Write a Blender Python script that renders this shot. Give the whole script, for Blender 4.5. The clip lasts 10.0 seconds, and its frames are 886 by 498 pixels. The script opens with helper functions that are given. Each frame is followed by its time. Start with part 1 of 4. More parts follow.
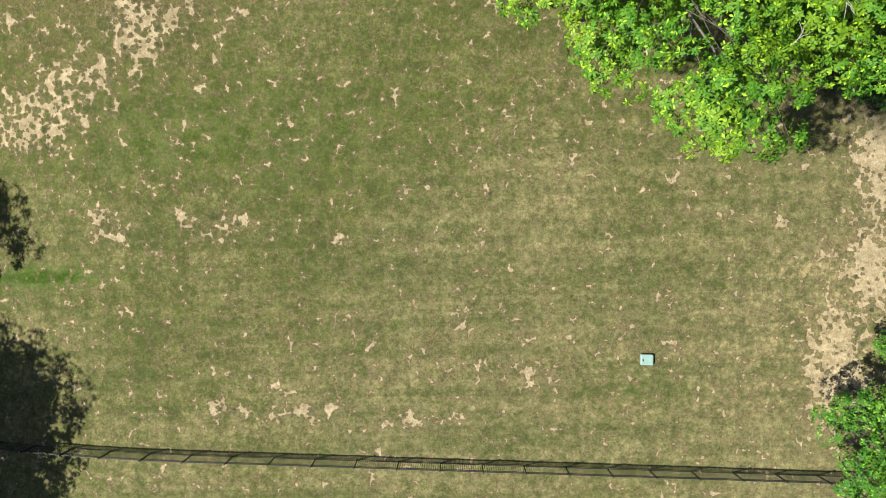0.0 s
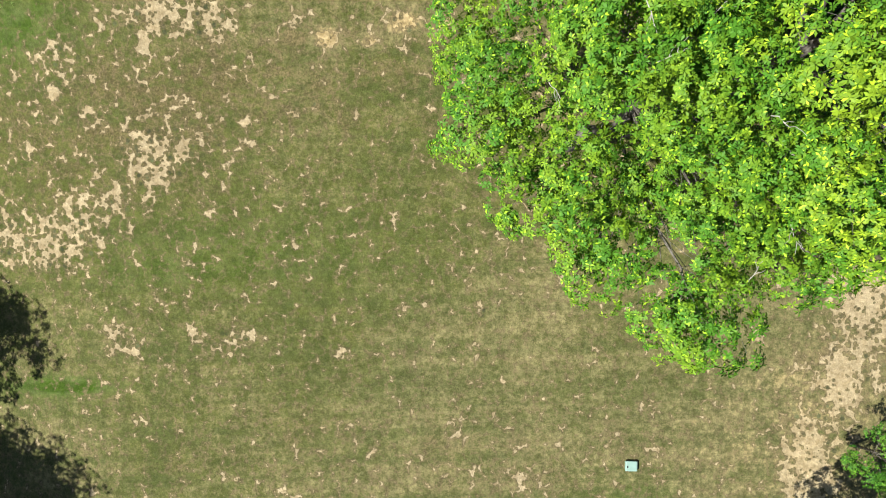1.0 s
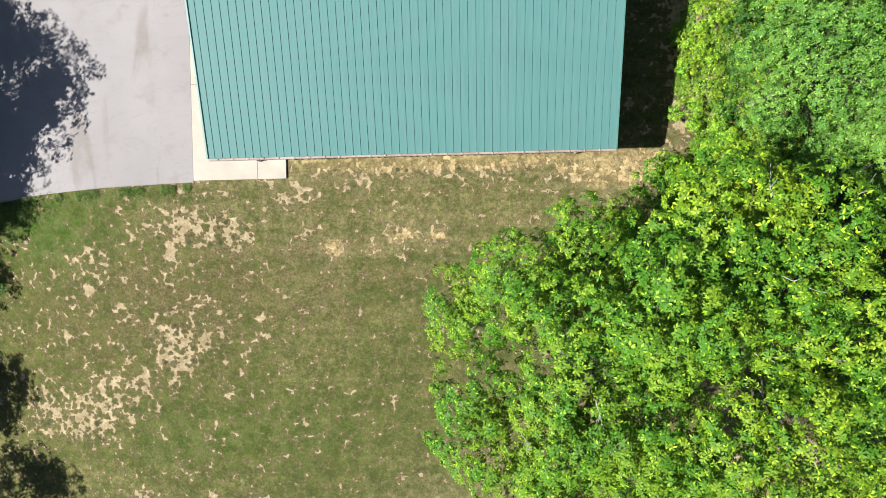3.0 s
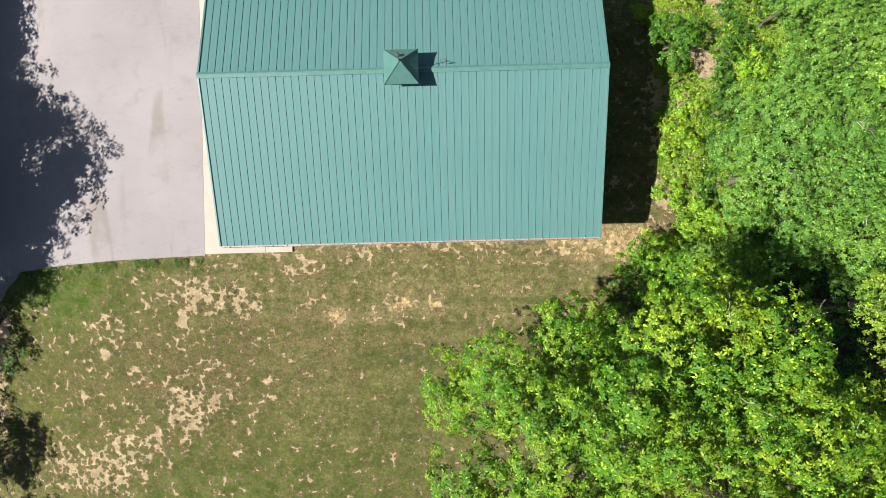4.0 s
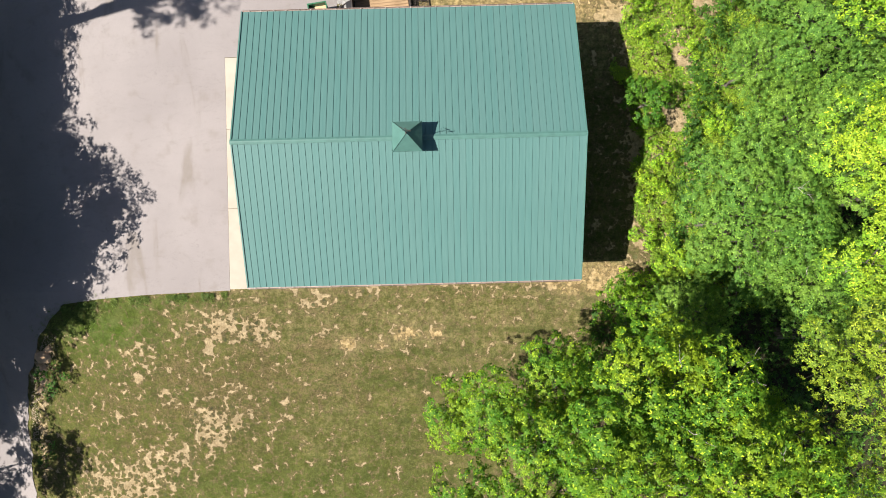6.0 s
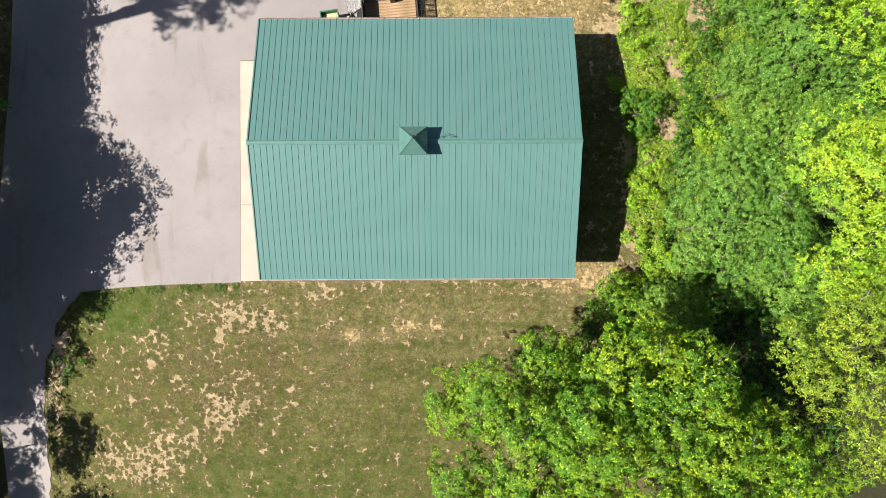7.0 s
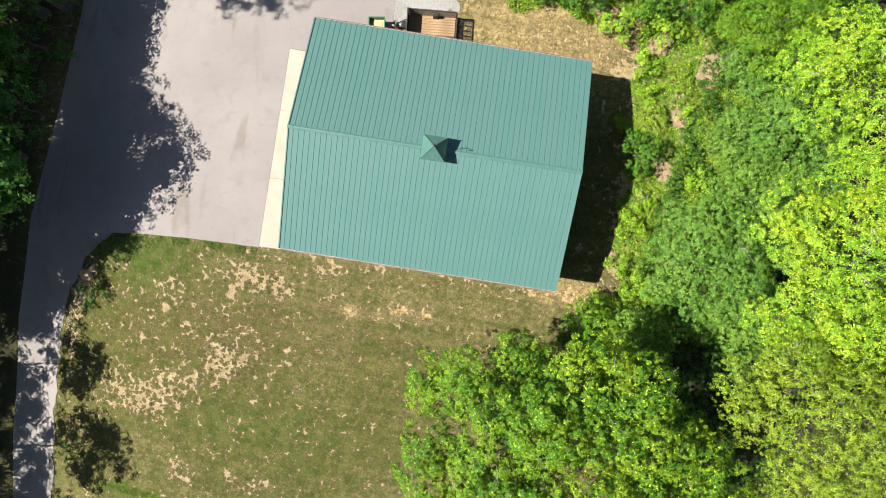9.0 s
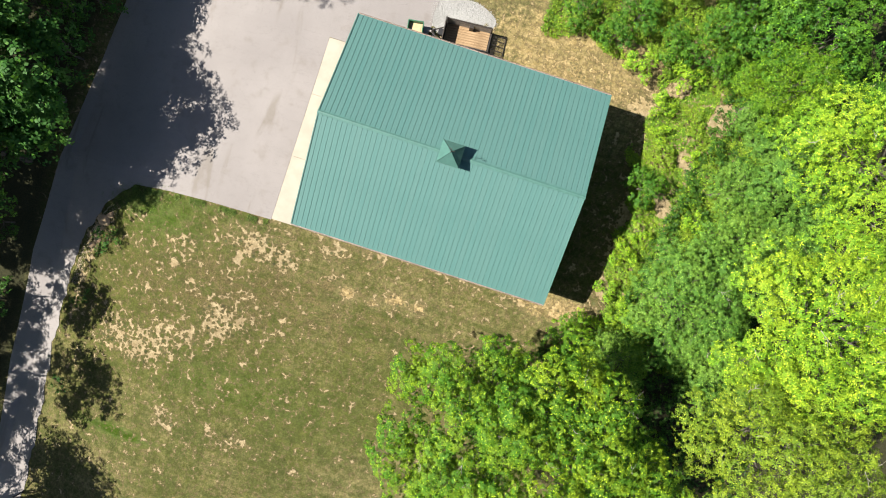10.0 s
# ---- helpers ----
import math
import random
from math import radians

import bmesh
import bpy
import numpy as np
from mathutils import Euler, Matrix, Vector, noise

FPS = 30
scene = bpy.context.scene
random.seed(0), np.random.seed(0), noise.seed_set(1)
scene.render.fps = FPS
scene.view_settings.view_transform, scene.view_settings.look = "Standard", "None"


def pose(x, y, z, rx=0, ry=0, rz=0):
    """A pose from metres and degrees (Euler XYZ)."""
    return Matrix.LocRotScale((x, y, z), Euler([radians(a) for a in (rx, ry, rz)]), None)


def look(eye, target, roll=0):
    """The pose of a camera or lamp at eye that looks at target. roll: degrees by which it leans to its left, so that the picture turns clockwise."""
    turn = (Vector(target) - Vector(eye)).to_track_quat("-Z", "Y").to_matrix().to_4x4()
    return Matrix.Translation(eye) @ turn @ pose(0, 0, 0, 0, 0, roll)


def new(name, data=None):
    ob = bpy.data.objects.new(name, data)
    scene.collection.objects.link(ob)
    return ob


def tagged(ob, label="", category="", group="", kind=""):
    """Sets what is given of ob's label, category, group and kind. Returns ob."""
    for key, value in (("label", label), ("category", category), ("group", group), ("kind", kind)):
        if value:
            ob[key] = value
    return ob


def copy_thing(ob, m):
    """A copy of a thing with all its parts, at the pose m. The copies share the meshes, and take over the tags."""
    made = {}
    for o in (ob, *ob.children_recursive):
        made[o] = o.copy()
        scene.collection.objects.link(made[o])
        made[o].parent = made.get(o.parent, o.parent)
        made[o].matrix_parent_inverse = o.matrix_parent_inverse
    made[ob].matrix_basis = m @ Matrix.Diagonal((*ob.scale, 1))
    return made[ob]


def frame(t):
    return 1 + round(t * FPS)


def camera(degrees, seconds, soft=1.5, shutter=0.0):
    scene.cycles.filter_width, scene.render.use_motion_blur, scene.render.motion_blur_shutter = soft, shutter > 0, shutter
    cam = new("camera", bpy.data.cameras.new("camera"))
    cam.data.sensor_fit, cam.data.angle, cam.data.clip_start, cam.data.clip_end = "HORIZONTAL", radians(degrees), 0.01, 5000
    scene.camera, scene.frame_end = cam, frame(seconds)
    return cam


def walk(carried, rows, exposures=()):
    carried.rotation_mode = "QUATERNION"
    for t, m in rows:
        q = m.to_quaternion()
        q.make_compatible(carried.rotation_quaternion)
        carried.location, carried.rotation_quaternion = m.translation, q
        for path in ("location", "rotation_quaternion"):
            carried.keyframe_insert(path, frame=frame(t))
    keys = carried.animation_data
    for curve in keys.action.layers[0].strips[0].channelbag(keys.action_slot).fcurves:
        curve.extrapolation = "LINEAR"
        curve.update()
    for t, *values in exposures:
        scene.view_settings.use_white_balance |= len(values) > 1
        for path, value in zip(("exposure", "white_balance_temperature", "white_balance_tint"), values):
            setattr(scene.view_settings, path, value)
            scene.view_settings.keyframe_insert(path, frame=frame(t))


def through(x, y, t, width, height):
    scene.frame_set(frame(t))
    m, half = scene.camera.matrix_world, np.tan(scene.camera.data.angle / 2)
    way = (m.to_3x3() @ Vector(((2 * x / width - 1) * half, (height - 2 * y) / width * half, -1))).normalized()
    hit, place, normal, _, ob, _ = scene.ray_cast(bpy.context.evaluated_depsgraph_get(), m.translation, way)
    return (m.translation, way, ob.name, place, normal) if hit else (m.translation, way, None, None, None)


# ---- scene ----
cam = camera(75.0, 10.0, soft=0.95)
# seconds, place in metres, pitch, lean and heading in degrees
PATH = [
    (0.0, 0.524, -25.413, 22.818, 0.781, 0.523, -1.369),
    (0.5, 0.698, -22.677, 23.664, 0.723, 0.531, -1.448),
    (1.0, 0.784, -20.012, 24.436, 0.478, 0.388, -1.513),
    (1.5, 0.867, -17.379, 25.252, 0.170, 0.247, -1.464),
    (2.0, 0.985, -14.850, 26.054, -0.147, 0.239, -1.333),
    (2.5, 1.148, -12.494, 26.814, -0.367, 0.265, -1.268),
    (3.0, 1.242, -10.346, 27.610, -0.500, 0.219, -1.406),
    (4.5, 1.554, -6.169, 30.202, 0.491, 0.241, -1.430),
    (5.0, 1.533, -5.552, 31.083, 0.537, 0.163, -1.525),
    (5.5, 1.501, -5.287, 31.951, 0.490, 0.088, -1.501),
    (7.0, 1.303, -5.322, 34.511, 0.237, -0.092, -0.294),
    (7.5, 1.281, -5.274, 35.425, 0.092, -0.147, 1.084),
    (8.0, 1.213, -5.290, 36.332, 0.009, -0.232, 2.458),
    (8.5, 1.182, -5.287, 37.197, -0.054, -0.235, 5.268),
    (9.0, 1.163, -5.253, 38.097, -0.155, -0.184, 8.946),
    (9.5, 1.188, -5.203, 39.117, -0.246, -0.138, 13.014),
    (10.0, 1.084, -5.207, 40.006, -0.307, -0.124, 17.903),
]
walk(cam, [(t, pose(x, y, z, rx, ry, rz)) for t, x, y, z, rx, ry, rz in PATH], ((0.0, 1.25, 6250, 5), (1.0, 1.32, 6250, 5), (2.0, 1.43, 6100, 5), (3.0, 1.29, 6120, 7), (4.5, 1.24, 6500, 12), (7.0, 1.25, 6700, 11), (8.5, 1.28, 6700, 9), (10.0, 1.31, 6700, 7)))

# ---- world, sun ----
SUN = Vector((-3.65, -0.84, 4.68)).normalized()
world = bpy.data.worlds.new("sky")
scene.world = world
world.use_nodes = True
sky = world.node_tree.nodes.new("ShaderNodeTexSky")
sky.sky_type, sky.sun_disc = "NISHITA", False
sky.sun_elevation, sky.sun_rotation = math.asin(SUN.z), math.atan2(SUN.x, SUN.y) % (2 * math.pi)
background = world.node_tree.nodes["Background"]
background.inputs[1].default_value = 0.044
world.node_tree.links.new(sky.outputs[0], background.inputs[0])
sun = new("sun", bpy.data.lights.new("sun", "SUN"))
sun.data.energy, sun.data.angle, sun.data.color = 4.9, radians(0.53), (1.0, 0.95, 0.87)
sun.matrix_world = look(SUN * 60, (0, 0, 0))
scene.view_settings.exposure = 1.3


# ---- materials ----
class Nodes:
    """A small wrapper to lay out node materials."""

    def __init__(self, name):
        self.mat = bpy.data.materials.new(name)
        self.mat.use_nodes = True
        self.tree = self.mat.node_tree
        self.bsdf = self.tree.nodes["Principled BSDF"]
        self.coord = None

    def node(self, kind, **inputs):
        n = self.tree.nodes.new("ShaderNode" + kind)
        for key, value in inputs.items():
            self.put(n, key, value)
        return n

    def put(self, n, key, value):
        sock = n.inputs[int(key[1:])] if key[0] == "i" and key[1:].isdigit() else n.inputs[key.replace("_", " ")]
        if isinstance(value, bpy.types.NodeSocket):
            self.tree.links.new(value, sock)
        else:
            sock.default_value = value

    def where(self):
        if self.coord is None:
            self.coord = self.node("TexCoord").outputs["Object"]
        return self.coord

    def noise(self, scale, detail=3.0, rough=0.55, distort=0.0, at=None):
        n = self.node("TexNoise", Scale=scale, Detail=detail, Roughness=rough, Distortion=distort)
        self.tree.links.new(at or self.where(), n.inputs["Vector"])
        return n.outputs["Fac"]

    def stretch(self, x, y, z):
        n = self.node("Mapping")
        n.inputs["Scale"].default_value = (x, y, z)
        self.tree.links.new(self.where(), n.inputs["Vector"])
        return n.outputs["Vector"]

    def math(self, op, a, b=0.0, c=0.0):
        n = self.node("Math")
        n.operation = op
        for k, v in enumerate((a, b, c)):
            self.put(n, "i%d" % k, v)
        return n.outputs[0]

    def ramp(self, value, low, high, a=0.0, b=1.0):
        n = self.node("MapRange", Value=value)
        n.interpolation_type = "SMOOTHSTEP"
        for k, v in zip(("From_Min", "From_Max", "To_Min", "To_Max"), (low, high, a, b)):
            self.put(n, k, v)
        return n.outputs[0]

    def mix(self, fac, a, b, blend="MIX"):
        n = self.node("Mix")
        n.data_type, n.blend_type = "RGBA", blend
        self.put(n, "i0", fac)
        for k, v in ((6, a), (7, b)):
            self.put(n, "i%d" % k, v if isinstance(v, bpy.types.NodeSocket) else (*v, 1.0))
        return n.outputs[2]

    def attribute(self, name):
        n = self.node("Attribute")
        n.attribute_name = name
        return n.outputs["Fac"]

    def object_random(self):
        return self.node("ObjectInfo").outputs["Random"]

    def island_random(self):
        return self.node("NewGeometry").outputs["Random Per Island"]

    def bump(self, height, strength=0.4, distance=0.02):
        n = self.node("Bump", Strength=strength, Distance=distance, Height=height)
        self.tree.links.new(n.outputs[0], self.bsdf.inputs["Normal"])

    def done(self, colour, rough=0.7, metal=0.0, spec=0.5):
        self.put(self.bsdf, "Base_Color", colour if isinstance(colour, bpy.types.NodeSocket) else (*colour, 1.0))
        self.put(self.bsdf, "Roughness", rough)
        self.put(self.bsdf, "Metallic", metal)
        self.put(self.bsdf, "Specular_IOR_Level", spec)
        return self.mat


def simple(name, colour, rough=0.6, metal=0.0, vary=0.25, scale=3.0, fine=30.0, bump=0.15, spec=0.5):
    """A plain surface with broad and fine variation and a little relief."""
    n = Nodes(name)
    dark = tuple(c * (1 - vary) for c in colour)
    light = tuple(min(1, c * (1 + vary * 0.6)) for c in colour)
    broad = n.mix(n.ramp(n.noise(scale, 4), 0.3, 0.7), dark, light)
    grain = n.noise(fine, 3)
    mixed = n.mix(n.ramp(grain, 0.35, 0.75, 0.0, vary), broad, dark)
    n.bump(grain, bump, 0.01)
    return n.done(mixed, n.ramp(grain, 0.3, 0.7, rough * 0.85, min(1, rough * 1.12)), metal, spec)


def leaf_material(name, colour, warm, through=0.23):
    """Leaves: each one varies, clumps drift towards a warmer tone, light passes through."""
    n = Nodes(name)
    each = n.island_random()
    clump = n.math("ADD", n.math("MULTIPLY", n.noise(0.5, 2), 0.6), n.math("MULTIPLY", n.noise(2.2, 2), 0.4))
    base = n.mix(n.ramp(clump, 0.42, 0.61), colour, warm)
    base = n.mix(n.math("MULTIPLY", each, 0.55), base, tuple(c * 0.45 for c in colour))
    # speckle highlights of the crown, painted as a brighter colour on every tenth leaf
    base = n.mix(n.math("GREATER_THAN", each, 0.90), base, tuple(min(1, c * 1.5) for c in warm))
    own = n.object_random()
    base = n.mix(n.ramp(own, 0.0, 1.0, 0.0, 0.3), base, tuple(c * f for c, f in zip(colour, (0.72, 0.85, 1.0))))
    n.done(base, 0.58, 0.0, 0.20)
    glow = n.node("BsdfTranslucent", Color=n.mix(1.0, base, (1.25, 1.15, 0.45), "MULTIPLY"))
    mixed = n.node("MixShader", i0=through)
    n.tree.links.new(n.bsdf.outputs[0], mixed.inputs[1])
    n.tree.links.new(glow.outputs[0], mixed.inputs[2])
    n.tree.links.new(mixed.outputs[0], n.tree.nodes["Material Output"].inputs[0])
    return n.mat


def ground_material():
    """Mown dry lawn with flakes of bare tan soil between tufts: the spread of soil, dead, dry and lush grass is held by the mesh."""
    n = Nodes("lawn")
    soil, dead, dry, lush, wood = (n.attribute(k) for k in ("soil", "dead", "dry", "lush", "wood"))
    broad, mid, blotch = n.noise(0.20, 4), n.noise(0.9, 5, 0.65), n.noise(3.0, 5, 0.68)
    fine, grain = n.noise(11.0, 4, 0.75), n.noise(30.0, 3, 0.7)
    rows = n.noise(1.0, 4, 0.65, 0.0, n.stretch(0.06, 1.15, 1.0))
    columns = n.noise(1.0, 3, 0.6, 0.0, n.stretch(1.25, 0.05, 1.0))
    warp = n.mix(0.26, n.where(), n.node("TexNoise", Scale=2.4, Detail=4.0).outputs["Color"], "ADD")
    gaps = []
    for scale in (2.7, 5.4):
        cells = n.node("TexVoronoi", Scale=scale, Randomness=1.0)
        n.tree.links.new(warp, cells.inputs["Vector"])
        gaps.append(cells)
    wide, tight = (c.outputs["Distance"] for c in gaps)
    tone = n.node("SeparateColor", Color=gaps[0].outputs["Color"])

    def about(value, middle, gain):
        return n.math("MULTIPLY", n.math("SUBTRACT", value, middle), gain)

    def total(first, *rest):
        for r in rest:
            first = n.math("ADD", first, r)
        return first

    green = n.mix(n.ramp(mid, 0.35, 0.65), (0.045, 0.054, 0.009), (0.073, 0.077, 0.016))
    straw = n.mix(n.ramp(blotch, 0.35, 0.65), (0.100, 0.085, 0.036), (0.195, 0.166, 0.076))
    dryness = total(n.math("MULTIPLY", broad, 0.8), n.math("MULTIPLY", mid, 0.8), n.math("MULTIPLY", rows, 0.75), about(columns, 0.5, 0.3), about(fine, 0.5, 1.3), about(blotch, 0.5, 1.3),
                    n.math("MULTIPLY", dry, 0.42), n.math("MULTIPLY", lush, -0.5))
    grass = n.mix(n.ramp(dryness, 0.84, 1.74), green, straw)
    gold = n.mix(n.ramp(blotch, 0.35, 0.65), (0.235, 0.168, 0.070), (0.400, 0.300, 0.148))
    parched = total(dry, about(blotch, 0.5, 3.2), about(mid, 0.5, 2.0))
    grass = n.mix(n.ramp(parched, 1.0, 2.0, 0.0, 0.9), grass, gold)
    grass = n.mix(n.ramp(rows, 0.58, 0.36, 0.0, 0.40), grass, (0.042, 0.054, 0.014))
    grass = n.mix(n.ramp(columns, 0.56, 0.40, 0.0, 0.22), grass, (0.044, 0.054, 0.016))
    grass = n.mix(n.ramp(fine, 0.52, 0.30, 0.0, 0.42), grass, (0.026, 0.032, 0.010))
    grass = n.mix(n.ramp(grain, 0.46, 0.68, 0.0, 0.27), grass, (0.150, 0.145, 0.062))
    # dead brown thatch in drifts
    drift = n.noise(0.55, 6, 0.66, 0.3)
    thatch = n.mix(n.ramp(fine, 0.3, 0.7), (0.044, 0.034, 0.013), (0.140, 0.104, 0.050))
    browned = total(dead, about(drift, 0.5, 1.7), about(blotch, 0.5, 1.5), about(rows, 0.5, 0.8))
    grass = n.mix(n.ramp(browned, 0.10, 0.72, 0.0, 0.78), grass, thatch)
    # weeds: bright where lush, greyish rosettes among the bare flakes
    grass = n.mix(n.math("MINIMUM", n.math("MULTIPLY", lush, n.ramp(blotch, 0.3, 0.6, 0.5, 1.0)), 0.9), grass, n.mix(n.ramp(mid, 0.4, 0.6), (0.036, 0.066, 0.006), (0.070, 0.092, 0.024)))
    grass = n.mix(n.ramp(lush, 0.8, 1.5, 0.0, 0.85), grass, (0.026, 0.050, 0.002))
    rosette = n.math("MULTIPLY", n.ramp(wide, 0.40, 0.22), n.ramp(tone.outputs[0], 0.45, 0.60))
    rosette = n.math("MULTIPLY", rosette, n.ramp(soil, -0.12, 0.15, 0.15, 0.85))
    grass = n.mix(rosette, grass, n.mix(n.ramp(tone.outputs[1], 0.3, 0.7), (0.034, 0.038, 0.018), (0.072, 0.078, 0.036)))
    # bare flakes: where the tufts leave gaps, gathered in drifts
    patchy = n.noise(1.15, 5, 0.62, 0.5)
    level = total(soil, about(patchy, 0.5, 1.15), about(wide, 0.42, 1.15), about(tight, 0.42, 0.75), about(fine, 0.5, 0.6), about(blotch, 0.5, 0.35))
    bare = n.ramp(level, 0.37, 0.53)
    earth = n.mix(n.ramp(blotch, 0.35, 0.65), (0.212, 0.160, 0.090), (0.322, 0.258, 0.158))
    earth = n.mix(n.ramp(fine, 0.35, 0.8, 0.0, 0.6), earth, (0.18, 0.138, 0.070))
    earth = n.mix(n.ramp(dry, 0.9, 2.0, 0.0, 0.7), earth, gold)
    colour = n.mix(n.ramp(level, -0.10, 0.36, 0.0, 0.70), grass, n.mix(n.ramp(fine, 0.3, 0.7), (0.072, 0.055, 0.026), (0.135, 0.102, 0.054)))
    colour = n.mix(bare, colour, earth)
    crumbs = n.math("ADD", n.noise(4.6, 5, 0.75, 0.3), n.math("MULTIPLY", n.math("ADD", n.math("MULTIPLY", dry, 0.5), soil), 0.16))
    colour = n.mix(n.ramp(crumbs, 0.69, 0.86, 0.0, 0.5), colour, earth)
    mottle = n.math("MULTIPLY", n.ramp(n.noise(1.7, 6, 0.7, 0.4), 0.30, 0.70, 0.84, 1.13), n.ramp(n.noise(6.5, 4, 0.7), 0.30, 0.70, 0.78, 1.16))
    shade = n.node("CombineColor", Red=mottle, Green=mottle, Blue=mottle)
    colour = n.mix(1.0, colour, shade.outputs[0], "MULTIPLY")
    # leaf litter under the trees, its colour darkened to stand for the crowns' shade
    shaded_litter = n.mix(n.ramp(fine, 0.35, 0.65), (0.018, 0.020, 0.010), (0.040, 0.038, 0.018))
    colour = n.mix(wood, colour, shaded_litter)
    height = n.math("ADD", n.math("MULTIPLY", grain, 0.5), n.math("MULTIPLY", fine, 1.2))
    height = n.math("SUBTRACT", height, n.math("MULTIPLY", bare, 0.6))
    n.bump(height, 0.6, 0.06)
    return n.done(colour, 0.95, 0.0, 0.15)


def asphalt_material():
    n = Nodes("old_asphalt")
    broad, mid, grain = n.noise(0.18, 4), n.noise(0.9, 5, 0.65), n.noise(70.0, 3, 0.7)
    colour = n.mix(n.ramp(broad, 0.3, 0.7), (0.207, 0.188, 0.187), (0.242, 0.221, 0.219))
    colour = n.mix(n.ramp(mid, 0.52, 0.75, 0.0, 0.55), colour, (0.165, 0.142, 0.128))
    streak = n.noise(0.8, 4, 0.6, 0.6, n.stretch(0.9, 0.14, 1.0))
    colour = n.mix(n.ramp(streak, 0.58, 0.72, 0.0, 0.60), colour, (0.150, 0.128, 0.108))
    crack = n.noise(0.5, 6, 0.7, 1.2, n.stretch(0.35, 1.4, 1.0))
    line = n.ramp(n.math("ABSOLUTE", n.math("SUBTRACT", crack, 0.5)), 0.0, 0.004, 0.40, 0.0)
    colour = n.mix(line, colour, (0.07, 0.06, 0.055))
    colour = n.mix(n.ramp(grain, 0.3, 0.75, 0.0, 0.35), colour, (0.12, 0.115, 0.11))
    n.bump(grain, 0.4, 0.01)
    return n.done(colour, 0.9, 0.0, 0.25)


def roof_material():
    n = Nodes("teal_painted_steel")
    along = n.noise(1.0, 4, 0.6, 0.0, n.stretch(6.0, 0.5, 1.0))
    base = n.mix(n.ramp(along, 0.3, 0.7), (0.060, 0.140, 0.132), (0.071, 0.155, 0.146))
    base = n.mix(n.ramp(n.object_random(), 0.0, 1.0, 0.0, 0.22), base, (0.086, 0.154, 0.144))
    base = n.mix(n.ramp(n.noise(14.0, 3), 0.6, 0.8, 0.0, 0.30), base, (0.078, 0.132, 0.120))
    n.bump(n.noise(5.0, 2), 0.05, 0.02)
    return n.done(base, n.ramp(along, 0.3, 0.7, 0.48, 0.58), 0.0, 0.16)


def wood_material(name, dark, light):
    n = Nodes(name)
    grain = n.noise(2.0, 5, 0.65, 0.5, n.stretch(0.7, 14.0, 8.0))
    base = n.mix(n.ramp(grain, 0.3, 0.7), dark, light)
    base = n.mix(n.ramp(n.object_random(), 0.0, 1.0, 0.0, 0.5), base, tuple(c * 0.7 for c in light))
    n.bump(grain, 0.3, 0.01)
    return n.done(base, 0.8, 0.0, 0.3)


def bark_material(name, dark, light):
    n = Nodes(name)
    grain = n.noise(3.0, 5, 0.7, 0.4, n.stretch(4.0, 4.0, 1.0))
    n.bump(grain, 0.6, 0.03)
    return n.done(n.mix(n.ramp(grain, 0.3, 0.7), dark, light), 0.95, 0.0, 0.2)


def glass_material():
    n = Nodes("window_glass")
    n.put(n.bsdf, "Transmission_Weight", 1.0)
    n.put(n.bsdf, "IOR", 1.3)
    return n.done((0.85, 0.9, 0.9), 0.03, 0.0, 0.2)


LAWN, ASPHALT, ROOF = ground_material(), asphalt_material(), roof_material()
TRIM = simple("teal_trim", (0.058, 0.140, 0.122), 0.45, vary=0.12)
CONCRETE = simple("pale_concrete", (0.330, 0.292, 0.245), 0.9, vary=0.10, scale=0.8, fine=45, spec=0.2)
WALL = simple("grey_painted_steel", (0.37, 0.345, 0.33), 0.5, vary=0.08, scale=1.5)
WAINSCOT = simple("dark_grey_steel", (0.20, 0.205, 0.21), 0.45, vary=0.12, scale=1.5)
WHITE = simple("white_paint", (0.74, 0.74, 0.72), 0.45, vary=0.07)
GUTTER = simple("pinkish_aluminium", (0.26, 0.20, 0.175), 0.4, vary=0.25, scale=1.4, fine=6)
SHUTTER = simple("blue_green_vinyl", (0.022, 0.115, 0.145), 0.5, vary=0.15)
BLACK = simple("black_powder_coat", (0.014, 0.014, 0.017), 0.65, vary=0.2, spec=0.3)
DARK_STEEL = simple("rusty_dark_steel", (0.045, 0.036, 0.032), 0.6, 0.3, vary=0.4, scale=5)
INNER_STEEL = simple("worn_grey_steel", (0.27, 0.255, 0.245), 0.6, 0.1, vary=0.35, scale=4)
RUBBER = simple("tyre_rubber", (0.02, 0.02, 0.02), 0.9, vary=0.3)
DECK = wood_material("trailer_boards", (0.15, 0.092, 0.048), (0.37, 0.255, 0.150))
CARD = simple("brown_cardboard", (0.44, 0.33, 0.20), 0.9, vary=0.15)
BIN_GREEN = simple("green_painted_steel", (0.015, 0.115, 0.055), 0.5, vary=0.25)
PEDESTAL = simple("pale_green_fibreglass", (0.185, 0.275, 0.235), 0.6, vary=0.10)
STONE = simple("tan_stone", (0.42, 0.29, 0.18), 0.95, vary=0.3, scale=4, fine=18, bump=0.5)
GRAVEL = simple("white_gravel", (0.30, 0.295, 0.29), 0.95, vary=0.15, scale=8, fine=40)
TAN_GRAVEL = simple("tan_gravel", (0.30, 0.245, 0.175), 0.95, vary=0.35, scale=5, fine=40)
BRASS = simple("copper_finial", (0.42, 0.20, 0.10), 0.4, 0.8, vary=0.2)
DARK = simple("dark_interior", (0.03, 0.03, 0.03), 0.9)
MAT = simple("brown_coir", (0.075, 0.045, 0.032), 1.0, vary=0.3, fine=80)
GLASS = glass_material()
BLIND = simple("grey_blind", (0.13, 0.13, 0.115), 0.8, vary=0.15)
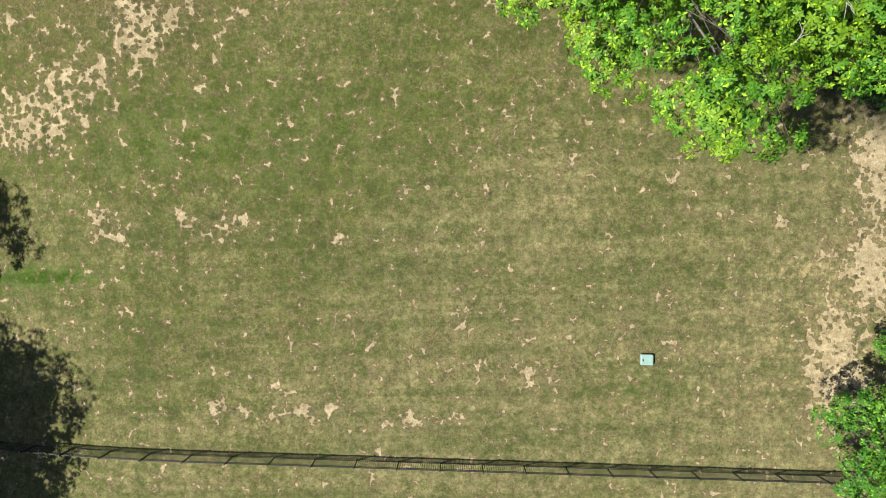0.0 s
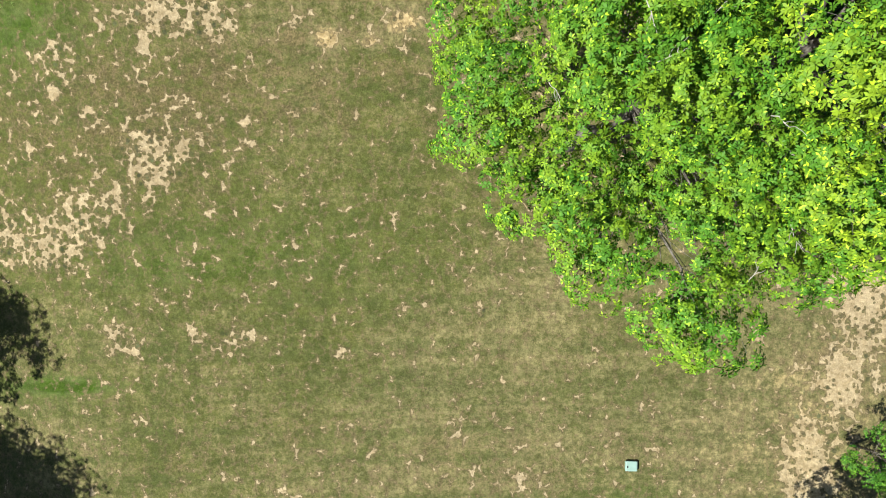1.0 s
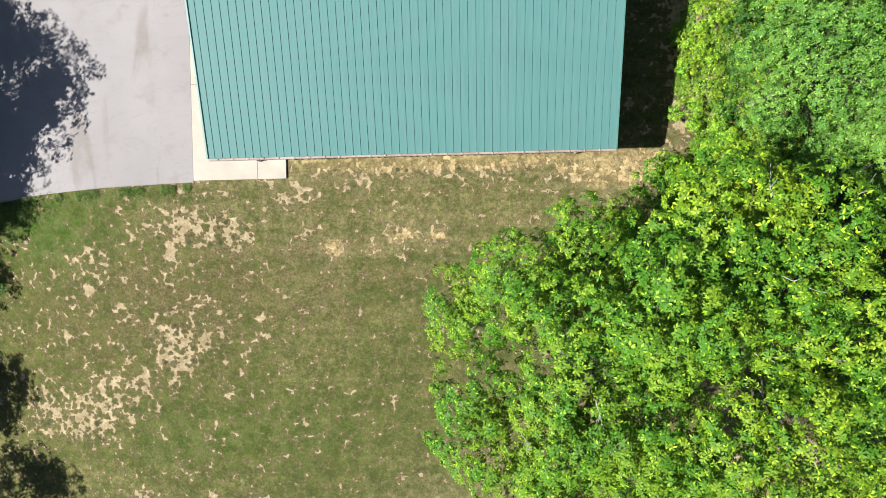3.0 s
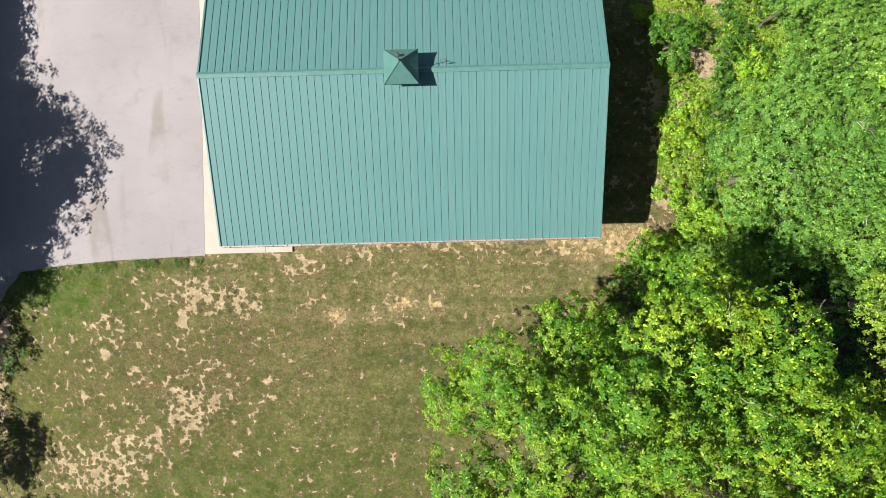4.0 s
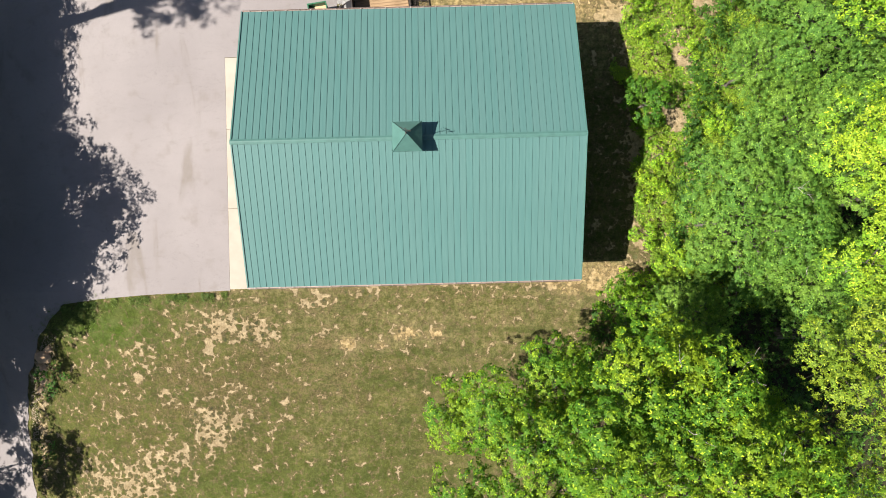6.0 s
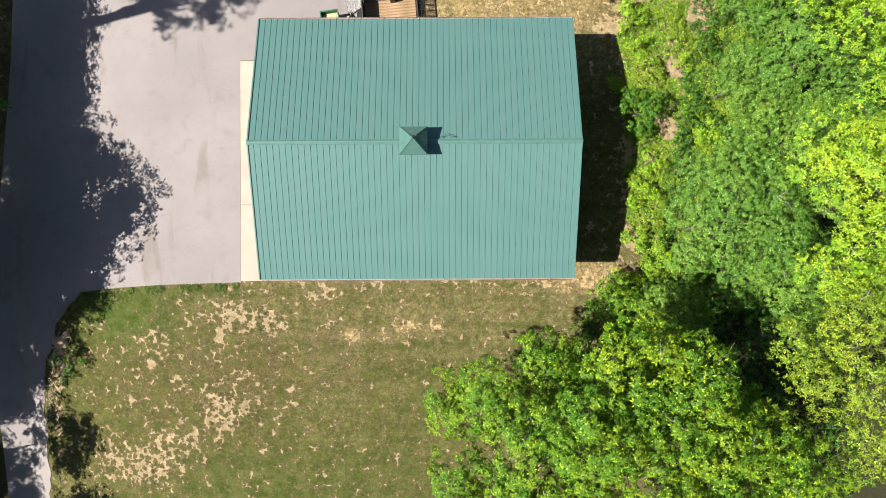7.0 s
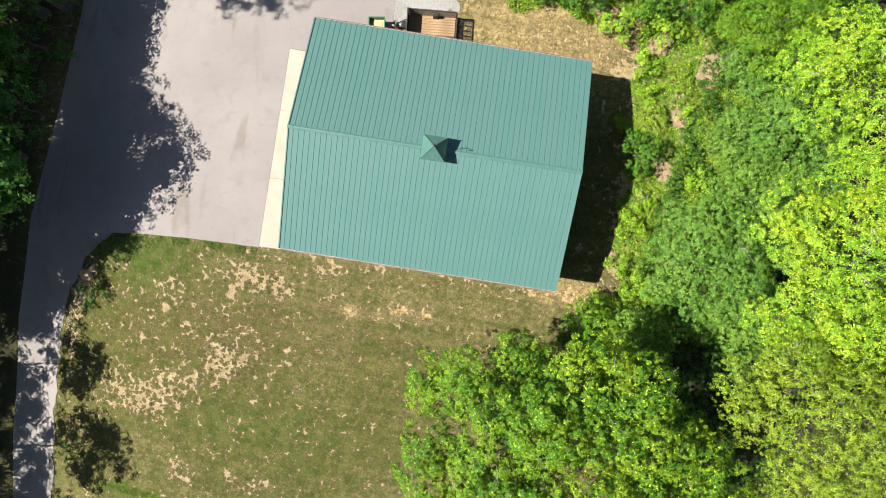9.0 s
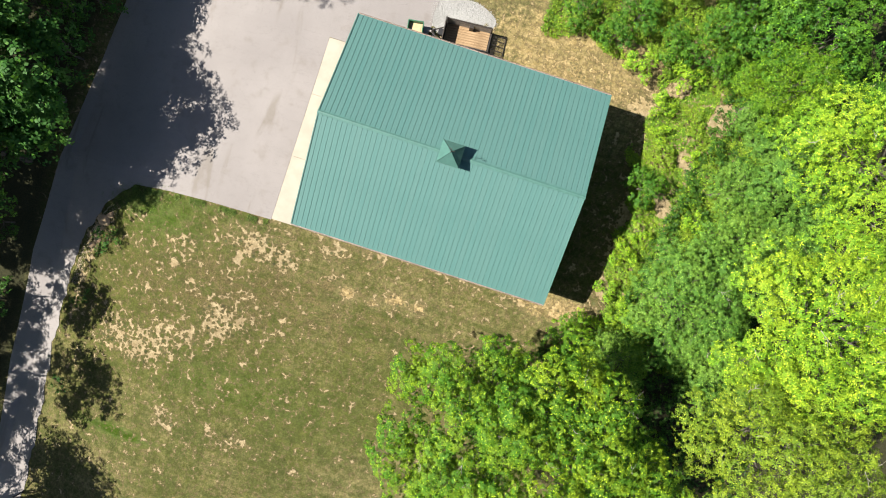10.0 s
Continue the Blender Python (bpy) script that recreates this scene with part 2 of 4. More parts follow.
BARK = bark_material("grey_bark", (0.055, 0.046, 0.036), (0.150, 0.135, 0.115))
PALE_BARK = bark_material("pale_bare_wood", (0.20, 0.18, 0.155), (0.37, 0.345, 0.31))
OAK = leaf_material("bright_oak_leaves", (0.074, 0.194, 0.013), (0.222, 0.320, 0.015))
WOODS = leaf_material("woodland_leaves", (0.075, 0.200, 0.012), (0.175, 0.295, 0.013))
YELLOW = leaf_material("yellow_green_leaves", (0.165, 0.265, 0.022), (0.280, 0.350, 0.024))
DEEP = leaf_material("deep_green_leaves", (0.042, 0.130, 0.022), (0.070, 0.170, 0.020))
SAGE = leaf_material("sage_leaves", (0.092, 0.215, 0.030), (0.175, 0.300, 0.038))
BRIGHT = leaf_material("lime_leaves", (0.165, 0.345, 0.022), (0.320, 0.445, 0.026))
LIMEWEED = leaf_material("lime_weeds", (0.122, 0.232, 0.020), (0.230, 0.325, 0.025))
FOREST = leaf_material("forest_green_leaves", (0.046, 0.145, 0.014), (0.100, 0.215, 0.014))
SAPLING = leaf_material("sapling_leaves", (0.036, 0.105, 0.014), (0.060, 0.140, 0.014))
WEED = leaf_material("weeds", (0.075, 0.130, 0.024), (0.130, 0.180, 0.036))


# ---- building helpers ----
def box(bm, x0, x1, y0, y1, z0, z1, bevel=0.0):
    """Adds one box to bm, its edges rounded by bevel."""
    m = Matrix.Translation(((x0 + x1) / 2, (y0 + y1) / 2, (z0 + z1) / 2)) @ Matrix.Diagonal((x1 - x0, y1 - y0, z1 - z0, 1))
    made = bmesh.ops.create_cube(bm, size=1, matrix=m)["verts"]
    if bevel:
        edges = list({e for v in made for e in v.link_edges})
        bmesh.ops.bevel(bm, geom=edges, offset=bevel, segments=2, affect="EDGES", profile=0.6)
    return bm


def boxes(*rows, bevel=0.0):
    bm = bmesh.new()
    for row in rows:
        box(bm, *row, bevel=bevel)
    return bm


def rod(bm, a, b, r, r2=None, sides=8):
    """Adds one round bar from a to b to bm."""
    a, b = Vector(a), Vector(b)
    m = Matrix.Translation((a + b) / 2) @ (b - a).to_track_quat("Z", "Y").to_matrix().to_4x4()
    bmesh.ops.create_cone(bm, cap_ends=True, segments=sides, radius1=r, radius2=r if r2 is None else r2, depth=(b - a).length, matrix=m)
    return bm


def mesh_of(bm, name, material, smooth=False):
    me = bpy.data.meshes.new(name)
    bm.to_mesh(me)
    bm.free()
    me.materials.append(material)
    if smooth:
        me.shade_smooth()
    return me


def raw_mesh(name, verts, faces, material):
    """A mesh from arrays of places and of four-cornered faces."""
    me = bpy.data.meshes.new(name)
    verts, faces = np.asarray(verts, np.float32), np.asarray(faces, np.int32)
    me.vertices.add(len(verts))
    me.vertices.foreach_set("co", verts.ravel())
    me.loops.add(faces.size)
    me.loops.foreach_set("vertex_index", faces.ravel())
    me.polygons.add(len(faces))
    me.polygons.foreach_set("loop_start", np.arange(0, faces.size, faces.shape[1], dtype=np.int32))
    me.update(calc_edges=True)
    me.materials.append(material)
    return me


def part(name, bm, material, parent, label=""):
    """Links a bmesh (or a mesh) as one mesh object under a thing or a part."""
    me = mesh_of(bm, name, material) if isinstance(bm, bmesh.types.BMesh) else bm
    ob = new(name, me)
    ob.parent = parent
    return tagged(ob, label)


def piece(name, me, parent, m):
    ob = new(name, me)
    ob.parent = parent
    ob.matrix_basis = m
    return ob


def thing(name, m, label, category, group="", kind=""):
    ob = new(name)
    ob.matrix_basis = m
    return tagged(ob, label, category, group, kind)


# ---- ground ----
def terrain(x, y):
    """The height of the ground: level round the building, falling to the lawn and to the drive."""
    below, west = np.maximum(0, -(y + 7.0)), np.minimum(np.maximum(0, -x - 10.5), 16)
    return -2.9 * np.tanh(below / 13) - 0.010 * west**2


def height(x, y):
    return float(terrain(np.float64(x), np.float64(y)))


def blob(x, y, cx, cy, rx, ry):
    return np.exp(-(((x - cx) / rx) ** 2 + ((y - cy) / ry) ** 2))


# bare soil in broad stretches: place, reach, strength
SOIL_ZONES = ((-17.8, -19.0, 2.4, 1.5, 0.66), (-20.2, -18.9, 1.3, 1.4, 0.55), (-12.5, -15.3, 1.5, 1.3, 0.62), (-11.2, -14.6, 2.6, 1.0, 0.36), (-15.2, -17.2, 2.4, 1.0, 0.36),
              (-11.1, -9.2, 1.9, 1.0, 0.58), (-9.2, -9.6, 1.2, 1.0, 0.50), (-13.4, -9.2, 1.2, 0.9, 0.40), (-16.6, -10.6, 2.0, 1.0, 0.36), (-5.9, -7.8, 1.2, 0.5, 0.62), (-3.2, -7.4, 1.2, 0.5, 0.58),
              (0.5, -6.75, 7.0, 0.35, 0.56), (7.8, -7.0, 1.6, 0.6, 0.62), (10.6, -7.0, 1.4, 1.0, 0.55))
YARD_ZONES = ((6.5, 9.0, 5.5, 2.2, 0.30), (-23.6, -12.2, 0.6, 2.0, 0.7), (-24.0, -16.5, 0.4, 3.0, 0.5), (-20.3, -9.9, 0.9, 0.4, 0.6), (-14.6, -23.7, 1.1, 0.9, 0.48),
              (-9.7, -23.9, 1.6, 0.8, 0.48), (-7.0, -32.1, 3.6, 0.5, 0.42), (-0.6, -32.6, 2.6, 0.5, 0.42), (3.5, -30.6, 3.0, 1.4, 0.26), (17.4, -28.0, 1.6, 4.0, 0.36))
# open soil on the bank and beside the building: place, reach
BANK_SOIL = ((14.6, 1.6, 0.8, 0.9), (16.4, 9.0, 1.2, 1.6), (15.0, 2.0, 2.4, 8.0), (12.6, 0.0, 0.5, 6.0), (14.6, 8.0, 2.4, 5.0), (11.5, 8.0, 1.2, 0.8), (20.0, -21.5, 1.6, 4.6), (17.4, -30.6, 1.3, 3.0), (19.0, -26.3, 1.0, 2.2))
# single bare patches: place, reach
PATCHES = ((-15.1, -23.2, 0.55, 0.45), (-14.1, -24.2, 0.5, 0.4), (-11.0, -23.5, 0.40, 0.5), (-8.5, -23.6, 0.5, 0.3), (-4.05, -24.55, 0.48, 0.36), (-0.55, -26.3, 0.22, 0.25), (2.35, -22.6, 0.25, 0.5),
           (-9.9, -31.9, 0.45, 0.4), (-9.0, -32.0, 0.5, 0.3), (-6.0, -32.1, 0.4, 0.35), (-5.0, -32.0, 0.35, 0.4), (-2.5, -32.8, 0.42, 0.35), (-1.2, -32.6, 0.3, 0.3), (0.5, -32.5, 0.3, 0.3))
LONE_PATCHES = ((-10.1, -17.7, 0.20, 0.36), (-7.2, -16.5, 0.2, 0.25), (-16.9, -12.3, 0.5, 0.4), (-18.4, -14.7, 0.3, 0.35), (-8.0, -13.5, 0.3, 0.2), (-4.9, -13.2, 0.25, 0.2),
                (-8.0, -14.8, 0.3, 0.2), (3.8, -29.2, 0.2, 0.25), (8.0, -29.1, 0.2, 0.2), (15.0, -24.3, 0.4, 0.3), (-12.1, -16.4, 0.35, 0.5), (-8.4, -9.9, 0.45, 0.4), (-12.3, -10.2, 0.35, 0.6), (-4.25, -10.5, 0.55, 0.50), (-0.8, -9.9, 0.75, 0.45), (0.9, -9.9, 0.5, 0.36), (-2.4, -10.6, 0.42, 0.30))


def drive_edge(y):
    """Where the asphalt ends towards the lawn and the building."""
    knots = np.array([(-60, -22.0), (-40, -23.2), (-32.7, -23.9), (-26.5, -24.5), (-21.5, -25.1), (-17, -25.1), (-14, -24.9), (-12, -24.3), (-10.2, -23.4), (-8.8, -22.3), (-7.75, -21.2), (-7.45, -18.5), (-7.25, -15.5), (-7.1, -10.72), (60, -10.72)])
    return np.interp(y, knots[:, 0], knots[:, 1])


def build_ground():
    far = np.array([2400, 1200, 600, 300, 150, 90, 60])
    xs = np.concatenate([-far - 0.0, np.arange(-40, 40.01, 0.3), far[::-1]])
    ys = np.concatenate([-far, np.arange(-46, 34.01, 0.3), far[::-1]])
    gx, gy = np.meshgrid(xs, ys)
    x, y = gx.ravel(), gy.ravel()
    z = terrain(x, y)
    near = (np.abs(x) < 41) & (y > -47) & (y < 35)
    rough = np.array([noise.noise((a * 0.8, b * 0.8, 0)) * 0.045 + noise.noise((a * 2.6, b * 2.6, 7)) * 0.018 if k else 0 for a, b, k in zip(x, y, near)])
    paved = (x < drive_edge(y) - 0.25) | (x < -4.5) & (x > -11) & (y > 6.5)
    flat = (np.abs(x) < 9) & (np.abs(y) < 8)
    z = z + np.where(paved | flat, -0.05, rough)
    nx, ny = len(xs), len(ys)
    k = (np.arange(ny - 1)[:, None] * nx + np.arange(nx - 1)).ravel()
    me = raw_mesh("ground", np.stack([x, y, z], 1), np.stack([k, k + 1, k + 1 + nx, k + nx], 1), LAWN)
    me.shade_smooth()
    soil = np.full_like(x, -0.66)
    for cx, cy, rx, ry, f in SOIL_ZONES + YARD_ZONES:
        soil = np.maximum(soil, np.minimum(-0.66 + (f + 0.40) * blob(x, y, cx, cy, rx * 1.45, ry * 1.45), 0.34 * f))
    for cx, cy, rx, ry in PATCHES + LONE_PATCHES:
        soil = np.maximum(soil, np.minimum(-0.66 + 1.35 * blob(x, y, cx, cy, rx * 1.1, ry * 1.1), 0.46))
    for cx, cy, rx, ry in BANK_SOIL:
        soil = np.maximum(soil, 0.95 * blob(x, y, cx, cy, rx, ry) - 0.2)
    soil = soil + 0.10 * blob(x, y, -15, -13.5, 7, 4.5) - 0.35 * blob(x, y, -18.9, -9.2, 2.8, 1.3) - 0.07 * np.clip((-19 - y) / 3, 0, 1) - 0.06 * blob(x, y, -2, -16, 5, 4)
    dead = 0.42 * blob(x, y, -13.5, -13.5, 6.5, 4.2) + 0.30 * blob(x, y, -4, -12.5, 5, 2.5) + 0.16 * blob(x, y, 3, -29.5, 9, 3.5) + 0.2 * blob(x, y, -8, -29, 7, 2.0) - 0.35 * blob(x, y, -12.5, -20.5, 4.5, 1.4) - 0.3 * blob(x, y, -3, -18, 5, 3) - 0.06
    dry = 0.5 * blob(x, y, 6, -31, 13, 5) + 0.75 * blob(x, y, 17.5, -27, 5, 9) + 0.1 * blob(x, y, -14, -16, 7, 5) + 0.35 * blob(x, y, -6, -8, 12, 3) + 2.6 * blob(x, y, 6, 10, 8, 4) + 2.6 * blob(x, y, 1, -6.4, 9.5, 0.5) + 2.9 * blob(x, y, 9.8, -7.0, 2.8, 1.0)
    dry = dry + 2.5 * blob(x, y, -4.25, -10.45, 0.6, 0.5) + 2.1 * blob(x, y, -2.4, -10.6, 0.5, 0.35) + 2.5 * blob(x, y, -0.8, -9.9, 0.8, 0.5) + 2.3 * blob(x, y, 0.9, -9.9, 0.55, 0.4) + 0.3 * blob(x, y, 4, -23, 5, 3) + 0.8 * blob(x, y, -12.8, -8.2, 1.2, 0.5)
    dry = dry + 0.3 * np.clip((-20 - y) / 3, 0, 1) - 0.3 * blob(x, y, 2, -17.5, 9, 4) - 1.5 * blob(x, y, -18.5, -14, 7.5, 6) - 0.6 * blob(x, y, -9, -22, 8, 6) - 0.4 * blob(x, y, -14, -28, 6, 4)
    dead = dead + 0.40 * np.clip(soil + 0.25, 0, 0.5) - 0.4 * blob(x, y, -18.7, -9.5, 3.2, 1.6)
    lush = 2.2 * blob(x, y, -18.0, -25.9, 2.6, 0.35) + 0.3 * blob(x, y, -12.5, -20.4, 4, 0.9) + 0.45 * blob(x, y, 9.2, -31.5, 1.8, 0.5) + 1.05 * blob(x, y, -18.9, -9.3, 3.2, 1.6) + 0.5 * blob(x, y, -15, -7.7, 3.0, 0.5) + 0.35 * blob(x, y, -8, -19.5, 7, 2.0)
    # wood: where the ground takes the litter colour with tree shade painted in
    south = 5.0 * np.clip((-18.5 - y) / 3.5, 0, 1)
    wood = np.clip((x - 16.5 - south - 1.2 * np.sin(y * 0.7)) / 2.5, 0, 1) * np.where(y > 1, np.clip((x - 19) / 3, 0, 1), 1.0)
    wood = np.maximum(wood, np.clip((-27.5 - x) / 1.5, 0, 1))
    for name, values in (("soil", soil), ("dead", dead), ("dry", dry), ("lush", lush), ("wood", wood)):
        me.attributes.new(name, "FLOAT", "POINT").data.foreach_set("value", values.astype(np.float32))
    tagged(new("ground", me), "dry mown lawn with bare tan soil patches", "lawn", kind="structure")


def build_road():
    """The parking lot and the drive that leaves it, in one sheet that follows the ground."""
    left = np.array([(-60, -25.5), (-32, -27.3), (-24, -28.3), (-15, -28.6), (-5, -27.6), (5, -26.6), (60, -24.0)])
    ys = np.unique(np.concatenate([np.arange(-60, 60.1, 0.5), np.arange(-13, -6.5, 0.1), np.arange(-7.8, -7.08, 0.03)]))
    xr, xl = drive_edge(ys), np.interp(ys, left[:, 0], left[:, 1])
    xr = xr + np.where(ys < -7.2, 0.10 * np.sin(ys * 2.1) + 0.07 * np.sin(ys * 5.3), 0)
    cols = 32
    w = np.linspace(0, 1, cols)
    x = xl[:, None] * (1 - w) + xr[:, None] * w
    y = np.repeat(ys[:, None], cols, 1)
    z = terrain(x, y) + 0.03
    z[:, 0] -= 0.12
    x, y, z = (np.concatenate([a, a[:, -1:], a[:, -1:]], 1) for a in (x, y, z))
    z[:, -1] -= 0.15
    cols += 2
    step = np.array([c for c in range(cols - 1) if c != cols - 3])
    k = (np.arange(len(ys) - 1)[:, None] * cols + step).ravel()
    verts, faces = np.stack([x.ravel(), y.ravel(), z.ravel()], 1), np.stack([k, k + 1, k + 1 + cols, k + cols], 1)
    # the part of the lot that runs on behind the building
    edge = np.arange(6.15, 60, 0.5)
    strip = np.array([(a, b, c) for b in edge for a, c in ((-10.72, 0.0295), (-4.3 + 0.06 * math.sin(b * 3), 0.03), (-4.3 + 0.06 * math.sin(b * 3), -0.1))])
    k = (len(verts) + np.arange(len(edge) - 1)[:, None] * 3 + np.arange(2)).ravel()
    verts, faces = np.concatenate([verts, strip]), np.concatenate([faces, np.stack([k, k + 1, k + 4, k + 3], 1)])
    me = raw_mesh("road", verts, faces, ASPHALT)
    me.shade_flat()
    tagged(new("road", me), "weathered pale grey asphalt lot and drive", "driveway", kind="structure")


def build_apron():
    bm = bmesh.new()
    for x0, x1, y0, y1 in ((-10.70, -7.63, 2.05, 6.12), (-10.70, -7.63, -2.45, 2.04), (-10.70, -7.63, -7.03, -2.46), (-7.62, -6.26, -7.03, -6.10)):
        box(bm, x0, x1, y0, y1, -0.22, 0.06, 0.012)
    tagged(new("pavement", mesh_of(bm, "pavement", CONCRETE)), "pale concrete apron along the metal building", "pavement", kind="structure")


build_ground()
build_road()
build_apron()

# ---- the metal building ----
EAVE_Z, RIDGE_Z, HALF_L, HALF_W = 4.68, 6.58, 8.1, 6.733
WX, WY = 7.62, 6.12
SLOPE = math.atan2(RIDGE_Z - EAVE_Z, HALF_W)
RUN = math.hypot(RIDGE_Z - EAVE_Z, HALF_W)
PITCH = 2 * HALF_L / 53


def roof_panel_mesh():
    """One ribbed sheet, as wide as the rib spacing, from eave (y = 0) to ridge."""
    p = PITCH
    profile = [(0.0, 0.0), (0.070, 0.0), (0.078, 0.001), (0.086, 0.001), (0.094, 0.0), (0.162, 0.0), (0.170, 0.001), (0.178, 0.001), (0.186, 0.0),
               (p - 0.034, 0.0), (p - 0.030, 0.021), (p - 0.018, 0.021), (p - 0.014, -0.002), (p - 0.006, -0.002), (p, 0.0)]
    verts, faces = [], []
    for y in (0.0, RUN):
        verts += [(x, y, z) for x, z in profile]
    n = len(profile)
    for k in range(n - 1):
        faces.append((k, k + 1, k + 1 + n, k + n))
    me = raw_mesh("roof_panel", verts, faces, ROOF)
    me.shade_flat()
    return me


def wall_with_openings(length, top, openings, thick=0.16):
    """A wall along x from 0 to length, its outer face at y = 0, with rectangular openings (x0, x1, z0, z1)."""
    bm = bmesh.new()
    xs = sorted({0.0, length, *(v for o in openings for v in o[:2])})
    zs = sorted({0.0, top, *(v for o in openings for v in o[2:])})
    for x0, x1 in zip(xs, xs[1:]):
        for z0, z1 in zip(zs, zs[1:]):
            if not any(o[0] <= x0 and x1 <= o[1] and o[2] <= z0 and z1 <= o[3] for o in openings):
                box(bm, x0, x1, 0, thick, z0, z1)
    bmesh.ops.remove_doubles(bm, verts=bm.verts[:], dist=0.0005)
    return bm


def build_window(parent, x, z0, w, h):
    """A sliding window in the front wall with its shutters; x is its middle."""
    y = -WY
    win = part("window", boxes((x - w / 2, x + w / 2, y + 0.09, y + 0.10, z0, z0 + 0.02)), WHITE, parent, "white sliding window with two panes")
    f = 0.055
    part("frame", boxes((x - w / 2, x + w / 2, y - 0.03, y + 0.08, z0, z0 + f), (x - w / 2, x + w / 2, y - 0.03, y + 0.08, z0 + h - f, z0 + h),
                        (x - w / 2, x - w / 2 + f, y - 0.03, y + 0.08, z0 + f, z0 + h - f), (x + w / 2 - f, x + w / 2, y - 0.03, y + 0.08, z0 + f, z0 + h - f), bevel=0.004), WHITE, win)
    part("mullion", boxes((x - 0.035, x + 0.035, y - 0.02, y + 0.07, z0 + f, z0 + h - f), bevel=0.004), WHITE, win)
    for a, b, d in ((x - w / 2 + f, x - 0.035, 0.0), (x + 0.035, x + w / 2 - f, 0.025)):
        pane = part("pane", boxes((a, b, y + 0.02 + d, y + 0.026 + d, z0 + f, z0 + h - f)), GLASS, win)
        pane.visible_shadow = False
    part("blind", boxes((x + 0.05, x + w / 2 - f, y + 0.085, y + 0.088, z0 + 0.06, z0 + h - f)), BLIND, win, "grey closed blind behind the pane")
    # a dark sheet stands in for the unlit room behind the left pane
    part("dark_backing", boxes((x - w / 2 + f, x - 0.05, y + 0.085, y + 0.088, z0 + 0.06, z0 + h - f)), DARK, win, "dark sheet behind the pane, for the unlit room")
    for a in (x - w / 2 - 0.34, x + w / 2 + 0.02):
        bm = boxes((a, a + 0.32, y - 0.035, y, z0 - 0.02, z0 + h + 0.02), bevel=0.006)
        for k in range(14):
            zz = z0 + 0.06 + k * (h - 0.1) / 14
            box(bm, a + 0.04, a + 0.28, y - 0.046, y - 0.03, zz, zz + 0.035)
        part("shutter", bm, SHUTTER, parent, "blue-green louvred shutter")


def build_building():
    hall = thing("metal_building", pose(0, 0, 0), "grey metal building with a teal ribbed steel roof", "building")
    wins = [(x - 0.70, x + 0.70, 1.22, 2.18) for x in (-3.97, 0.56, 5.13)]
    door = (-7.27, -6.29, 0.06, 2.14)
    openings = [(a + WX, b + WX, c, d) for a, b, c, d in (*wins, door)]
    front = part("wall", wall_with_openings(2 * WX, EAVE_Z - 0.02, openings), WALL, hall, "front wall of grey steel sheet")
    front.matrix_basis = pose(-WX, -WY, 0)
    back = part("wall", wall_with_openings(2 * WX, EAVE_Z - 0.02, []), WALL, hall)
    back.matrix_basis = pose(WX, WY, 0, 0, 0, 180)
    for sx in (-1, 1):
        bm = bmesh.new()
        xa, xb = sorted((sx * (WX - 0.003), sx * (WX - 0.16)))
        y, top = WY - 0.165, EAVE_Z + (HALF_W - WY) * math.tan(SLOPE) - 0.12
        ring = [(-y, 0), (y, 0), (y, top), (0, RIDGE_Z - 0.12), (-y, top)]
        rows = [[bm.verts.new((x, a, b)) for a, b in ring] for x in (xa, xb)]
        bm.faces.new(rows[0])
        bm.faces.new(rows[1][::-1])
        for k in range(5):
            bm.faces.new((rows[0][k], rows[1][k], rows[1][(k + 1) % 5], rows[0][(k + 1) % 5]))
        bmesh.ops.recalc_face_normals(bm, faces=bm.faces[:])
        part("gable_wall", bm, WALL, hall)
    part("floor_slab", boxes((-WX + 0.17, WX - 0.17, -WY + 0.17, WY - 0.17, -0.1, 0.04)), DARK, hall)
    # corner trim
    for sx in (-1, 1):
        part("corner_trim", boxes((sx * WX - 0.07, sx * WX + 0.07, -WY - 0.03, -WY - 0.004, 0.0, EAVE_Z - 0.3), bevel=0.006), WALL, hall)
    # wainscot: ribbed sheets up to 1.07 m, under a pale cap
    n, top = 50, 1.05
    step = 2 * WX / n
    prof = [(0, 0), (step - 0.075, 0), (step - 0.06, -0.035), (step - 0.025, -0.035), (step - 0.01, 0), (step, 0)]
    verts = [(x, y - 0.006, z) for z in (0.0, top) for x, y in prof]
    faces = [(k, k + 1, k + 7, k + 6) for k in range(5)]
    sheet = raw_mesh("wainscot_panel", verts, faces, WAINSCOT)
    sheet.shade_flat()
    for k in range(n):
        x = -WX + k * step
        if x + step > door[0] - 0.06 and x < door[1] + 0.06:
            continue
        piece("wainscot_panel", sheet, hall, pose(x, -WY, 0))
    part("wainscot_cap", boxes((-6.2, WX, -WY - 0.055, -WY - 0.002, top, top + 0.04), bevel=0.006), WALL, hall)
    part("wainscot_cap", boxes((-6.2, -5.25, -WY - 0.062, -WY - 0.056, top, top + 0.045)), WHITE, hall)
    for x in (-WX + 0.12, WX - 0.12):
        bm = bmesh.new()
        box(bm, x - 0.045, x + 0.045, -WY - 0.10, -WY - 0.035, 0.12, EAVE_Z - 0.45, 0.008)
        rod(bm, (x, -WY - 0.07, EAVE_Z - 0.47), (x, -HALF_W - 0.03, EAVE_Z - 0.12), 0.04)
        part("downspout", bm, WALL, hall, "grey downspout at the corner")
    # windows, door
    for a, b, c, d in wins:
        build_window(hall, (a + b) / 2, c, b - a, d - c)
    y = -WY
    leaf = part("door", boxes((door[0] + 0.05, door[1] - 0.05, y + 0.03, y + 0.075, 0.075, 2.09), bevel=0.005), WHITE, hall, "white front door with a tan wreath")
